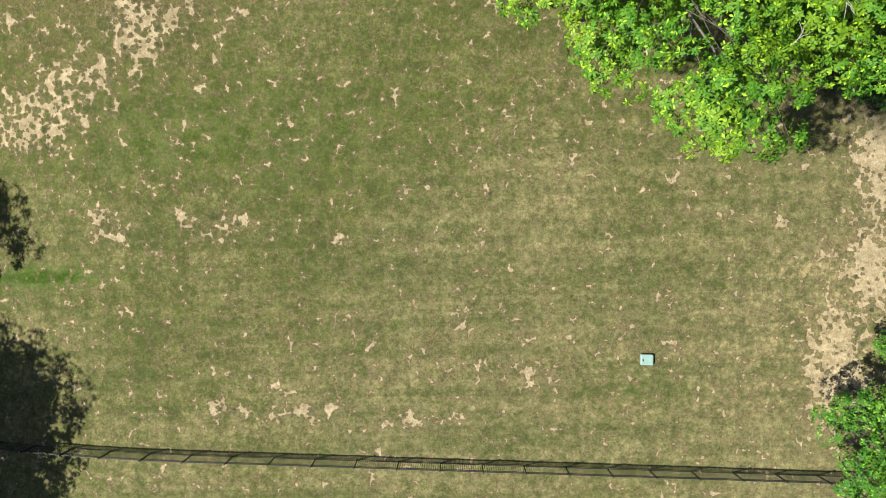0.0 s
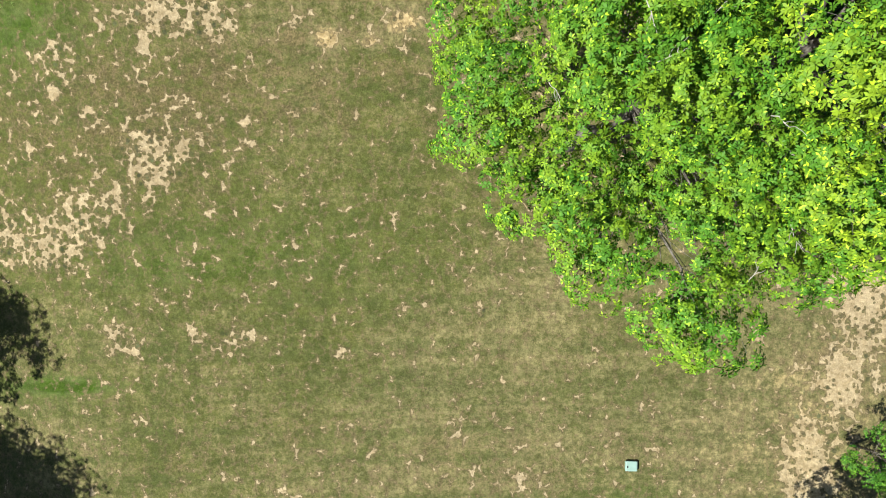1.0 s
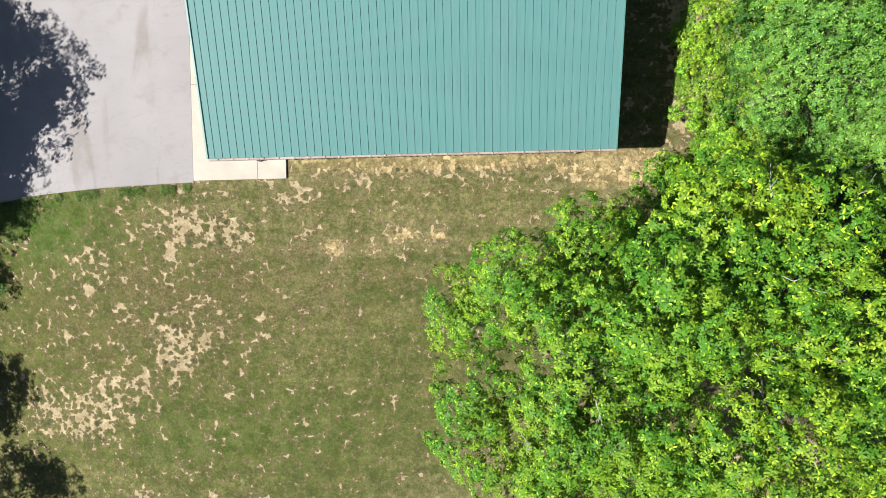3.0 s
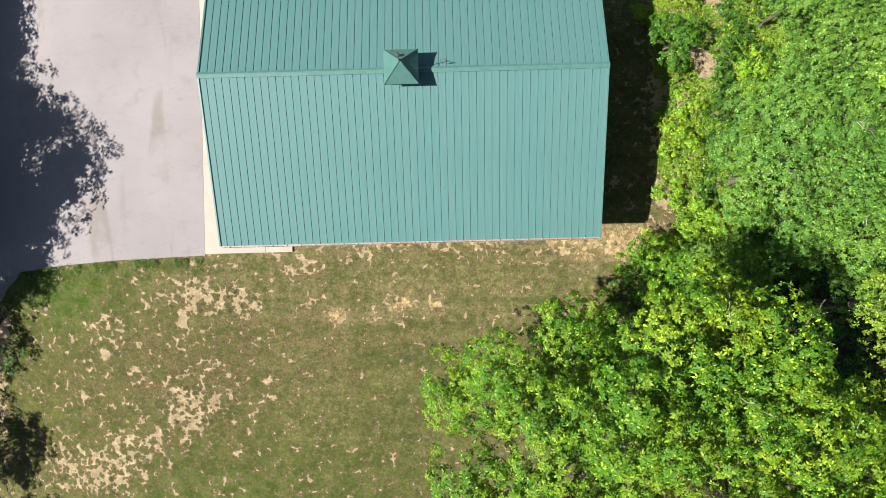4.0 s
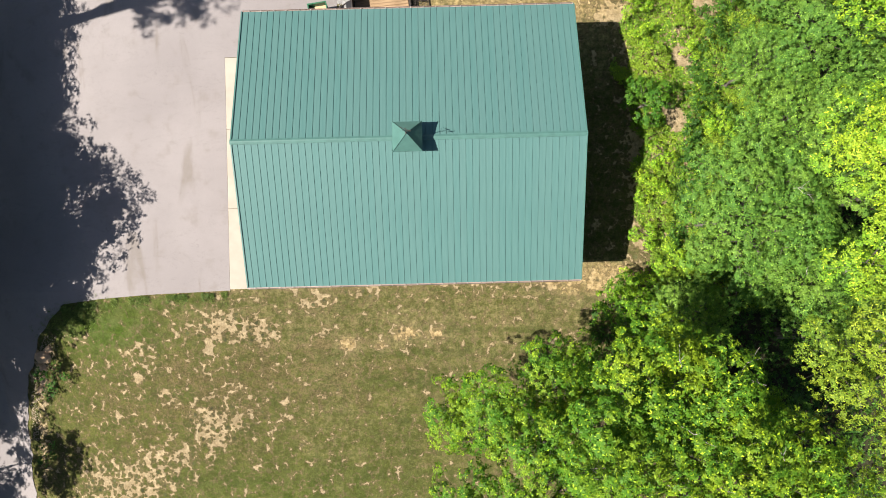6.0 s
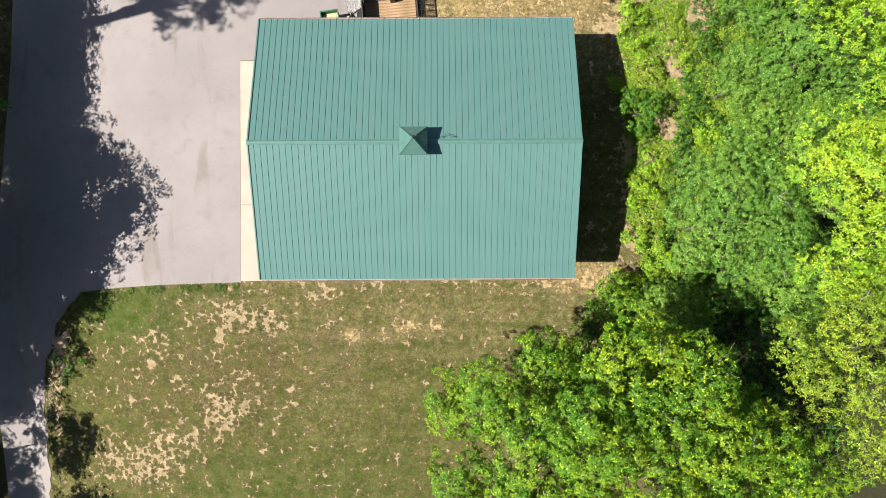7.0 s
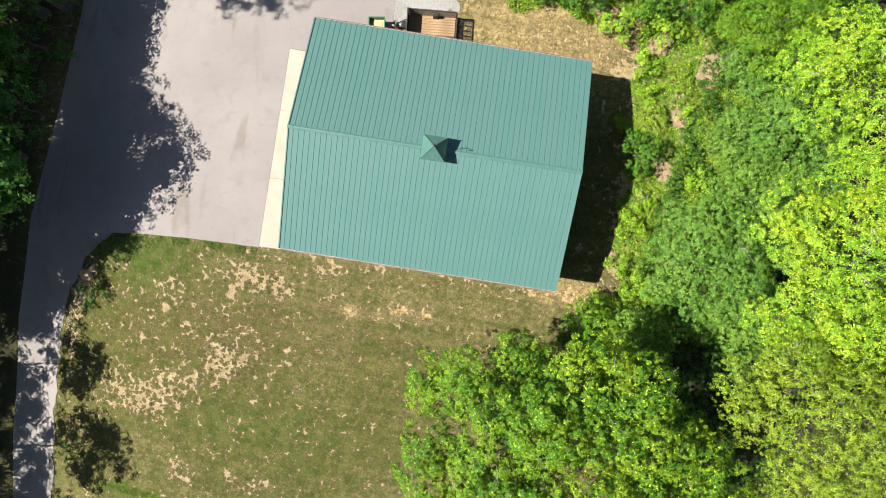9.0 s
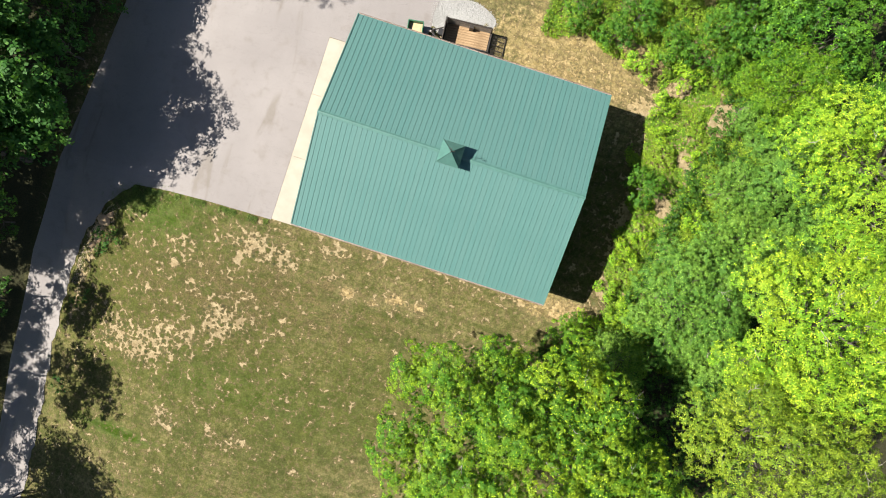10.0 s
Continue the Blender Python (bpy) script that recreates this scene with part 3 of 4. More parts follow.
    part("door_frame", boxes((door[0] - 0.05, door[0] + 0.05, y - 0.03, y + 0.12, 0.06, 2.18), (door[1] - 0.05, door[1] + 0.05, y - 0.03, y + 0.12, 0.06, 2.18),
                             (door[0] + 0.05, door[1] - 0.05, y - 0.03, y + 0.12, 2.09, 2.18), bevel=0.005), WHITE, leaf)
    bm = bmesh.new()
    for k in range(20):
        a, b = 2 * math.pi * k / 20, 2 * math.pi * (k + 1) / 20
        rod(bm, (-6.78 + 0.22 * math.cos(a), y + 0.0, 1.55 + 0.22 * math.sin(a)), (-6.78 + 0.22 * math.cos(b), y + 0.0, 1.55 + 0.22 * math.sin(b)), 0.05, sides=6)
    part("wreath", bm, CARD, leaf, "tan straw wreath")
    bm = bmesh.new()
    rod(bm, (-6.42, y + 0.03, 1.0), (-6.42, y - 0.03, 1.0), 0.018)
    bmesh.ops.create_icosphere(bm, subdivisions=2, radius=0.032, matrix=Matrix.Translation((-6.42, y - 0.045, 1.0)))
    part("door_knob", bm, BRASS, leaf)
    lamp = part("wall_lantern", boxes((-6.05, -5.93, y - 0.14, y - 0.03, 1.72, 1.98), bevel=0.015), BLACK, hall, "black wall lantern beside the door")
    bm = bmesh.new()
    bmesh.ops.create_cone(bm, cap_ends=True, segments=4, radius1=0.12, radius2=0.02, depth=0.09, matrix=Matrix.Translation((-5.99, y - 0.09, 2.03)) @ pose(0, 0, 0, 0, 0, 45))
    part("lantern_cap", bm, BLACK, lamp)
    # roof: a deck under each slope, ribbed panels on it
    sheet = roof_panel_mesh()
    for sy in (-1, 1):
        base = pose(0, 0, RIDGE_Z, 0, 0, 0) if sy < 0 else pose(0, 0, RIDGE_Z, 0, 0, 180)
        turn = base @ Matrix.Translation((-HALF_L, -HALF_W, EAVE_Z - RIDGE_Z)) @ pose(0, 0, 0, math.degrees(SLOPE), 0, 0)
        deck = part("roof_slope", boxes((0.02, 2 * HALF_L - 0.02, 0.02, RUN - 0.03, -0.10, -0.012)), DARK_STEEL, hall, "teal ribbed steel roof slope")
        deck.matrix_basis = turn
        for k in range(53):
            piece("roof_panel", sheet, deck, Matrix.Translation((k * PITCH, 0, 0)))
        # gutter along the eave
        gy = sy * (HALF_W + 0.035)
        g = part("gutter", boxes((-HALF_L, HALF_L, gy - 0.050, gy - 0.042, EAVE_Z - 0.13, EAVE_Z - 0.015), (-HALF_L, HALF_L, gy + 0.042, gy + 0.050, EAVE_Z - 0.13, EAVE_Z - 0.02),
                                 (-HALF_L, HALF_L, gy - 0.042, gy + 0.042, EAVE_Z - 0.13, EAVE_Z - 0.12)), GUTTER, hall, "pinkish weathered metal gutter")
        strap = mesh_of(boxes((0, 0.018, -0.041, 0.041, -0.035, -0.022)), "gutter_strap", WALL)
        for k in range(27):
            piece("gutter_strap", strap, g, pose(-HALF_L + 0.3 + k * 0.61, gy, EAVE_Z))
    for sx in (-1, 1):
        for sy in (-1, 1):
            base = pose(0, 0, RIDGE_Z) if sy < 0 else pose(0, 0, RIDGE_Z, 0, 0, 180)
            s = sx if sy < 0 else -sx
            rake = part("rake_trim", boxes((min(0, s * 0.07), max(0, s * 0.07), 0.0, RUN, -0.16, 0.046), bevel=0.006), TRIM, hall)
            rake.matrix_basis = base @ Matrix.Translation((s * (HALF_L - 0.03), -HALF_W, EAVE_Z - RIDGE_Z)) @ pose(0, 0, 0, math.degrees(SLOPE), 0, 0)
    bm = bmesh.new()
    w, t = 0.12, math.tan(SLOPE)
    cols = [(-w, -w * t + 0.02), (-w, -w * t + 0.045), (-0.03, 0.055), (0.03, 0.055), (w, -w * t + 0.045), (w, -w * t + 0.02)]
    rows = [[bm.verts.new((x, a, RIDGE_Z + b + 0.004)) for a, b in cols] for x in (-HALF_L - 0.05, HALF_L + 0.05)]
    for k in range(5):
        bm.faces.new((rows[0][k], rows[0][k + 1], rows[1][k + 1], rows[1][k]))
    bmesh.ops.recalc_face_normals(bm, faces=bm.faces[:])
    part("ridge_cap", bm, TRIM, hall)
    # cupola
    cx, cy, a, b = -0.03, -0.08, 0.46, 0.66
    body = boxes((cx - a, cx + a, cy - a, cy + a, 6.25, 7.22), bevel=0.01)
    cupola = part("cupola", body, TRIM, hall, "square teal louvred cupola with a pyramid roof")
    for k in range(4):
        bm = bmesh.new()
        for q in range(6):
            box(bm, -0.34, 0.34, -a - 0.03, -a - 0.004, 6.72 + q * 0.075, 6.76 + q * 0.075)
        louvre = part("louvre", bm, TRIM, cupola)
        louvre.matrix_basis = Matrix.Translation((cx, cy, 0)) @ pose(0, 0, 0, 0, 0, 90 * k)
    bm = bmesh.new()
    low, rim = [[bm.verts.new((cx + sx * b, cy + sy * b, z)) for sx, sy in ((-1, -1), (1, -1), (1, 1), (-1, 1))] for z in (7.20, 7.27)]
    tip = bm.verts.new((cx, cy, 8.02))
    bm.faces.new(low)
    for k in range(4):
        bm.faces.new((low[k], low[(k + 1) % 4], rim[(k + 1) % 4], rim[k]))
        bm.faces.new((rim[k], rim[(k + 1) % 4], tip))
    bmesh.ops.recalc_face_normals(bm, faces=bm.faces[:])
    part("cupola_roof", bm, TRIM, cupola)
    bm = bmesh.new()
    for k in range(4):
        sx, sy = ((-1, -1), (1, -1), (1, 1), (-1, 1))[k]
        rod(bm, (cx + sx * b, cy + sy * b, 7.275), (cx, cy, 8.03), 0.022, sides=6)
    part("hip_trim", bm, TRIM, cupola)
    bm = bmesh.new()
    rod(bm, (cx, cy, 7.98), (cx, cy, 8.92), 0.012)
    bmesh.ops.create_icosphere(bm, subdivisions=2, radius=0.045, matrix=Matrix.Translation((cx, cy, 8.07)))
    rod(bm, (cx - 0.15, cy, 8.42), (cx + 0.15, cy, 8.42), 0.007)
    rod(bm, (cx, cy - 0.15, 8.42), (cx, cy + 0.15, 8.42), 0.007)
    rod(bm, (cx - 0.24, cy + 0.10, 8.82), (cx + 0.24, cy - 0.10, 8.82), 0.009)
    box(bm, cx + 0.06, cx + 0.24, cy - 0.10, cy - 0.085, 8.74, 8.96)
    part("weather_vane", bm, DARK_STEEL, cupola, "small dark metal weather vane")


build_building()
tagged(new("doormat", mesh_of(boxes((-8.78, -8.18, -5.95, -5.70, 0.06, 0.085), bevel=0.008), "doormat", MAT)), "brown doormat on the concrete apron", "doormat")


# ---- yard things ----
def build_trailer():
    t = thing("utility_trailer", pose(-1.66, 8.72, 0, 0, 0, 4.3), "dark steel utility trailer with a wooden deck, ramp down", "trailer")
    hx, hy, z0, z1 = 1.53, 0.80, 0.58, 1.42
    part("chassis", boxes((-hx, hx, -hy, -hy + 0.08, z0 - 0.16, z0 - 0.04), (-hx, hx, hy - 0.08, hy, z0 - 0.16, z0 - 0.04), (-hx, -hx + 0.08, -hy + 0.08, hy - 0.08, z0 - 0.16, z0 - 0.04),
                          (hx - 0.08, hx, -hy + 0.08, hy - 0.08, z0 - 0.16, z0 - 0.04), (-0.05, 0.05, -hy + 0.08, hy - 0.08, z0 - 0.16, z0 - 0.04)), DARK_STEEL, t)
    n = 9
    w = 2 * (hy - 0.03) / n
    plank = mesh_of(boxes((-hx + 0.03, hx - 0.03, 0.004, w - 0.004, z0 - 0.04, z0), bevel=0.004), "deck_plank", DECK)
    for k in range(n):
        piece("deck_plank", plank, t, pose(0, -hy + 0.03 + k * w, random.uniform(-0.004, 0.004)))
    for s in (-1, 1):
        y0, y1 = sorted((s * (hy - 0.03), s * hy))
        side = part("side_panel", boxes((-hx, hx, y0, y1, z0 - 0.04, z1 - 0.02)), INNER_STEEL, t, "worn grey steel side")
        bm = boxes((-hx - 0.02, hx + 0.02, s * hy - 0.035, s * hy + 0.035, z1 - 0.02, z1 + 0.04), bevel=0.006)
        for k in range(4):
            x = -hx + 0.03 + k * (2 * hx - 0.06) / 3
            box(bm, x - 0.03, x + 0.03, s * hy + s * 0.03 - 0.025, s * hy + s * 0.03 + 0.025, z0 - 0.1, z1 - 0.02)
        part("top_rail", bm, DARK_STEEL, side)
    part("inner_box", boxes((0.05, 0.35, hy - 0.20, hy - 0.035, z0 + 0.002, z0 + 0.55), bevel=0.01), DARK_STEEL, t, "rusty steel toolbox plate")
    front = part("front_panel", boxes((-hx - 0.03, -hx, -hy + 0.04, hy - 0.04, z0 - 0.04, z1 + 0.18)), DARK_STEEL, t)
    part("top_rail", boxes((-hx - 0.05, -hx + 0.02, -hy, hy, z1 + 0.18, z1 + 0.24), bevel=0.006), DARK_STEEL, front)
    part("tail_frame", boxes((hx + 0.002, hx + 0.10, -hy, hy, z0 - 0.16, z0 + 0.02), (hx + 0.002, hx + 0.08, -hy, -hy + 0.07, z0 + 0.02, z1 + 0.04), (hx + 0.002, hx + 0.08, hy - 0.07, hy, z0 + 0.02, z1 + 0.04), bevel=0.006), DARK_STEEL, t)
    # ramp gate laid down behind
    ramp = new("ramp_gate")
    ramp.parent = t
    ramp.matrix_basis = pose(hx + 0.12, 0.14, 0.44, 0, 20, 0) @ Matrix.Diagonal((0.92, 0.92, 1, 1))
    bars = [(0, 1.18, -hy + 0.02, -hy + 0.07, 0, 0.05), (0, 1.18, hy - 0.07, hy - 0.02, 0, 0.05), (0, 0.05, -hy + 0.07, hy - 0.07, 0, 0.05), (1.13, 1.18, -hy + 0.07, hy - 0.07, 0, 0.05)]
    part("ramp_frame", boxes(*bars, bevel=0.005), DARK_STEEL, ramp)
    for k in range(3):
        y = -hy + 0.07 + (k + 1) * (2 * hy - 0.14) / 4
        part("ramp_bar", boxes((0.05, 1.13, y - 0.02, y + 0.02, 0.005, 0.045)), DARK_STEEL, ramp)
    bm = bmesh.new()
    for k in range(11):
        x = 0.10 + k * 0.095
        rod(bm, (x, -hy + 0.07, 0.02), (x, hy - 0.07, 0.02), 0.006, sides=4)
    for k in range(15):
        y = -hy + 0.12 + k * 0.097
        rod(bm, (0.05, y, 0.02), (1.13, y, 0.02), 0.006, sides=4)
    part("ramp_mesh", bm, DARK_STEEL, ramp)
    # tongue, jack, wheels
    bm = bmesh.new()
    for s in (-1, 1):
        rod(bm, (-hx, s * 0.55, z0 - 0.10), (-hx - 0.95, s * 0.04, z0 - 0.10), 0.04, sides=6)
    part("tongue", bm, DARK_STEEL, t)
    bm = bmesh.new()
    rod(bm, (-hx - 0.78, 0.0, 0.02), (-hx - 0.78, 0.0, 1.0), 0.035)
    rod(bm, (-hx - 0.78, 0.0, 0.95), (-hx - 0.62, 0.12, 0.98), 0.014)
    bmesh.ops.create_cone(bm, cap_ends=True, segments=12, radius1=0.1, radius2=0.1, depth=0.03, matrix=Matrix.Translation((-hx - 0.78, 0, 0.015)))
    part("jack", bm, INNER_STEEL, t, "grey trailer jack")
    part("coupler", boxes((-hx - 1.15, -hx - 0.9, -0.06, 0.06, z0 - 0.16, z0 - 0.05), bevel=0.02), INNER_STEEL, t)
    part("battery_box", boxes((-hx - 0.42, -hx - 0.08, -0.22, 0.22, z0 - 0.08, z0 + 0.30), bevel=0.02), BLACK, t, "black battery box")
    for s in (-1, 1):
        for x in (-0.42, 0.42):
            bm = bmesh.new()
            ya, yb = s * (hy + 0.06), s * (hy + 0.26)
            rod(bm, (x, ya, 0.335), (x, yb, 0.335), 0.335, sides=24)
            bmesh.ops.bevel(bm, geom=[e for e in bm.edges if len(e.link_faces) == 2 and e.calc_face_angle() > 1], offset=0.04, segments=2, affect="EDGES")
            wheel = part("wheel", bm, RUBBER, t)
            part("rim", rod(bmesh.new(), (x, ya, 0.335), (x, yb + s * 0.006, 0.335), 0.19, sides=16), INNER_STEEL, wheel)
        part("fender", boxes((-0.85, 0.85, min(s * (hy + 0.05), s * (hy + 0.28)), max(s * (hy + 0.05), s * (hy + 0.28)), 0.72, 0.745), bevel=0.006), DARK_STEEL, t)


def build_bin():
    b = thing("waste_bin", pose(-5.15, 8.30, 0.03, 0, 0, 8), "open green steel waste bin holding cardboard", "bin")
    hx, hy, top = 0.50, 0.40, 1.0
    part("body", boxes((-hx, hx, -hy, -hy + 0.03, 0.08, top), (-hx, hx, hy - 0.03, hy, 0.08, top), (-hx, -hx + 0.03, -hy + 0.03, hy - 0.03, 0.08, top), (hx - 0.03, hx, -hy + 0.03, hy - 0.03, 0.08, top),
                       (-hx + 0.03, hx - 0.03, -hy + 0.03, hy - 0.03, 0.08, 0.12)), BIN_GREEN, b)
    part("rim", boxes((-hx - 0.035, hx + 0.035, -hy - 0.035, -hy, top - 0.03, top + 0.02), (-hx - 0.035, hx + 0.035, hy, hy + 0.035, top - 0.03, top + 0.02),
                      (-hx - 0.035, -hx, -hy, hy, top - 0.03, top + 0.02), (hx, hx + 0.035, -hy, hy, top - 0.03, top + 0.02), bevel=0.006), BIN_GREEN, b)
    fill = boxes((-hx + 0.035, hx - 0.035, -hy + 0.035, hy - 0.035, 0.13, 0.66), (-0.30, 0.34, -0.22, 0.20, 0.661, 0.69), bevel=0.01)
    part("cardboard", fill, CARD, b, "flattened brown cardboard")
    for sx in (-1, 1):
        for sy in (-1, 1):
            part("caster", rod(bmesh.new(), (sx * 0.4 - 0.02, sy * 0.3, 0.045), (sx * 0.4 + 0.02, sy * 0.3, 0.045), 0.045, sides=12), RUBBER, b)


def build_pedestal():
    """The utility pedestal on the lawn."""
    x, y = 9.10, -30.12
    p = thing("utility_pedestal", pose(x, y, height(x, y) - 0.02, 0, 0, -3), "pale green utility pedestal on the lawn", "utility box")
    part("base", boxes((-0.25, 0.25, -0.20, 0.20, -0.1, 0.10), bevel=0.03), PEDESTAL, p)
    part("lid", boxes((-0.28, 0.28, -0.24, 0.24, 0.10, 0.22), bevel=0.05), PEDESTAL, p)
    part("latch", boxes((-0.20, -0.15, -0.07, 0.03, 0.217, 0.232), bevel=0.004), BLACK, p, "black latch")
    part("side_label", boxes((0.278, 0.285, -0.1, 0.1, 0.12, 0.18)), WHITE, p)


def build_fence():
    f = thing("picket_fence", pose(0, 0, 0), "low black metal picket fence along the lawn", "fence")
    span, x0, n = 1.835, -23.9, 27
    slope = (-35.47 + 33.42) / (18.06 + 20.38)

    def place(x):
        y = -33.42 + (x + 20.38) * slope
        return Vector((x, y, height(x, y)))

    top = 0.95
    post = boxes((-0.024, 0.024, -0.024, 0.024, -0.1, top + 0.06), bevel=0.004)
    box(post, -0.030, 0.030, -0.030, 0.030, top + 0.06, top + 0.085)
    post = mesh_of(post, "post", BLACK)
    picket = mesh_of(boxes((-0.007, 0.007, -0.007, 0.007, 0.04, top)), "picket", BLACK)
    angle = math.degrees(math.atan(slope))
    rest, count = bmesh.new(), 0
    for k in range(n + 1):
        a = place(x0 + k * span)
        piece("post", post, f, Matrix.Translation(a) @ pose(0, 0, 0, 0, 0, angle))
        if k == n:
            break
        b = place(x0 + (k + 1) * span)
        d = b - a
        for z, h in ((top - 0.03, 0.034), (top - 0.16, 0.03), (0.08, 0.03)):
            bm = boxes((0.032, d.length - 0.032, -0.013, 0.013, z - h / 2, z + h / 2))
            rail = part("rail", bm, BLACK, f)
            rail.matrix_basis = Matrix.Translation(a) @ d.to_track_quat("X", "Z").to_matrix().to_4x4()
        for q in range(1, 19):
            at = a + d * (q / 19)
            if 2 <= k < 18:
                piece("picket", picket, f, Matrix.Translation(at) @ pose(0, 0, 0, 0, 0, angle))
            else:
                box(rest, at.x - 0.007, at.x + 0.007, at.y - 0.007, at.y + 0.007, at.z + 0.04, at.z + top)
    tagged(part("pickets", rest, BLACK, f), kind="stuff")


def stone_mesh(name, r, material, seed, squash=0.6):
    rng = random.Random(seed)
    bm = bmesh.new()
    bmesh.ops.create_icosphere(bm, subdivisions=2, radius=1.0)
    for v in bm.verts:
        k = 1 + 0.35 * noise.noise(v.co * 1.3 + Vector((seed * 3.1, 0, 0))) + 0.12 * noise.noise(v.co * 3.7 + Vector((0, seed * 2.3, 0)))
        v.co = Vector((v.co.x * r * k * 1.2, v.co.y * r * k, v.co.z * r * k * squash))
    return mesh_of(bm, name, material)


def build_rocks():
    for k, (x, y, r) in enumerate(((-23.0, -11.0, 0.42), (-23.3, -11.75, 0.34), (-23.25, -12.5, 0.3), (-22.6, -10.5, 0.22), (-23.7, -13.1, 0.2))):
        ob = new("rock", stone_mesh("rock", r, STONE, k + 1))
        ob.matrix_basis = pose(x, y, height(x, y) + r * 0.2, 0, 0, 57 * k)
        tagged(ob, "tan rough stone at the edge of the drive", "rock", "stones by the drive")


def stone_chips(name, x, y, s, turn, rng, material):
    """Small angular stones lying on the ground: places, sizes and turns."""
    n = len(x)
    cube = np.array([(-1, -1, -1), (1, -1, -1), (1, 1, -1), (-1, 1, -1), (-1, -1, 1), (1, -1, 1), (1, 1, 1), (-1, 1, 1)], float) * (1, 0.8, 0.55)
    v = cube[None] * (1 + rng.uniform(-0.35, 0.25, (n, 8, 1))) * s[:, None, None]
    c, t = np.cos(turn), np.sin(turn)
    z = terrain(x, y)[:, None] + 0.012 + rng.uniform(0, 0.02, (n, 1))
    v = np.stack([v[..., 0] * c[:, None] - v[..., 1] * t[:, None] + x[:, None], v[..., 0] * t[:, None] + v[..., 1] * c[:, None] + y[:, None], v[..., 2] + z], -1)
    quads = np.array([(0, 3, 2, 1), (4, 5, 6, 7), (0, 1, 5, 4), (1, 2, 6, 5), (2, 3, 7, 6), (3, 0, 4, 7)])
    return raw_mesh(name, v.reshape(-1, 3), (np.arange(n)[:, None, None] * 8 + quads).reshape(-1, 4), material)


def build_gravel():
    """A pad of loose pale gravel behind the building."""
    rng = np.random.default_rng(5)
    n = 6000
    a, q = rng.uniform(0, 2 * np.pi, n), np.sqrt(rng.uniform(0, 1, n)) * (1 + rng.normal(0, 0.05, n))
    wide = 1 + 0.16 * np.abs(np.sin(2 * a)) + 0.05 * np.sin(5 * a)
    x, y = -2.35 + 2.1 * q * wide * np.cos(a), 10.1 + 1.35 * q * wide * np.sin(a)
    s = rng.uniform(0.010, 0.026, n)
    pad = tagged(new("gravel", stone_chips("gravel", x, y, s, a * 7, rng, GRAVEL)), "loose pale grey gravel pad", "gravel", kind="stuff")
    bed = bmesh.new()
    for q in range(48):
        b = 2 * math.pi * q / 48
        wide = 1 + 0.16 * abs(math.sin(2 * b)) + 0.05 * math.sin(5 * b)
        bed.verts.new((-2.35 + 2.1 * wide * math.cos(b), 10.1 + 1.35 * wide * math.sin(b), 0.012 + 0.004 * math.sin(q * 2.7)))
    bed.verts.new((-2.35, 10.1, 0.03))
    bed.verts.ensure_lookup_table()
    for q in range(48):
        bed.faces.new((bed.verts[q], bed.verts[(q + 1) % 48], bed.verts[48]))
    part("gravel_bed", bed, GRAVEL, pad)


def build_shoulder():
    """Broken pale stone along the edge of the drive."""
    rng = np.random.default_rng(9)
    n = 700
    y = rng.uniform(-16.5, -9.6, n)
    x = np.interp(y, (-17, -14, -12, -10.2, -8.8), (-24.7, -24.5, -23.9, -23.0, -21.9)) + np.abs(rng.normal(0, 0.55, n)) * np.interp(y, (-16.5, -12, -9.6), (0.5, 1.2, 1.0)) - 0.1
    s = rng.uniform(0.010, 0.032, n)
    tagged(new("gravel", stone_chips("gravel", x, y, s, rng.uniform(0, 6.3, n), rng, TAN_GRAVEL)), "broken pale stone beside the drive", "gravel", kind="stuff")


build_trailer()
build_bin()
build_pedestal()
build_fence()
build_rocks()
build_gravel()
build_shoulder()


# ---- trees and bushes ----
def leaf_cloud(name, centres, normals, sizes, material, rng, leaves=6, width=0.36):
    """Whorls of pointed leaves: one at each centre, facing its normal."""
    n = len(centres)
    normals = normals / np.linalg.norm(normals, axis=1, keepdims=True)
    helper = np.where(np.abs(normals[:, 2:3]) < 0.9, np.array([[0.0, 0, 1]]), np.array([[1.0, 0, 0]]))
    u = np.cross(helper, normals)
    u /= np.linalg.norm(u, axis=1, keepdims=True)
    v = np.cross(normals, u)
    ang = rng.uniform(0, 2 * np.pi, (n, 1)) + np.arange(leaves) * 2 * np.pi / leaves + rng.normal(0, 0.22, (n, leaves))
    length = sizes[:, None] * rng.uniform(0.75, 1.2, (n, leaves))
    lift = rng.normal(0.10, 0.30, (n, leaves))
    d = np.cos(ang)[..., None] * u[:, None] + np.sin(ang)[..., None] * v[:, None]
    side = -np.sin(ang)[..., None] * u[:, None] + np.cos(ang)[..., None] * v[:, None]
    up = normals[:, None, :]
    c = centres[:, None, :]
    L, lf, h = length[..., None], lift[..., None], width / 2
    base = c + d * L * 0.06
    mid = c + d * L * 0.58 + up * L * (lf * 0.6 + 0.05)
    tip = c + d * L + up * L * (lf - 0.22)
    quad = np.stack([base, mid - side * L * h, tip, mid + side * L * h], 2)
    faces = np.arange(n * leaves * 4).reshape(-1, 4)
    return raw_mesh(name, quad.reshape(-1, 3), faces, material)


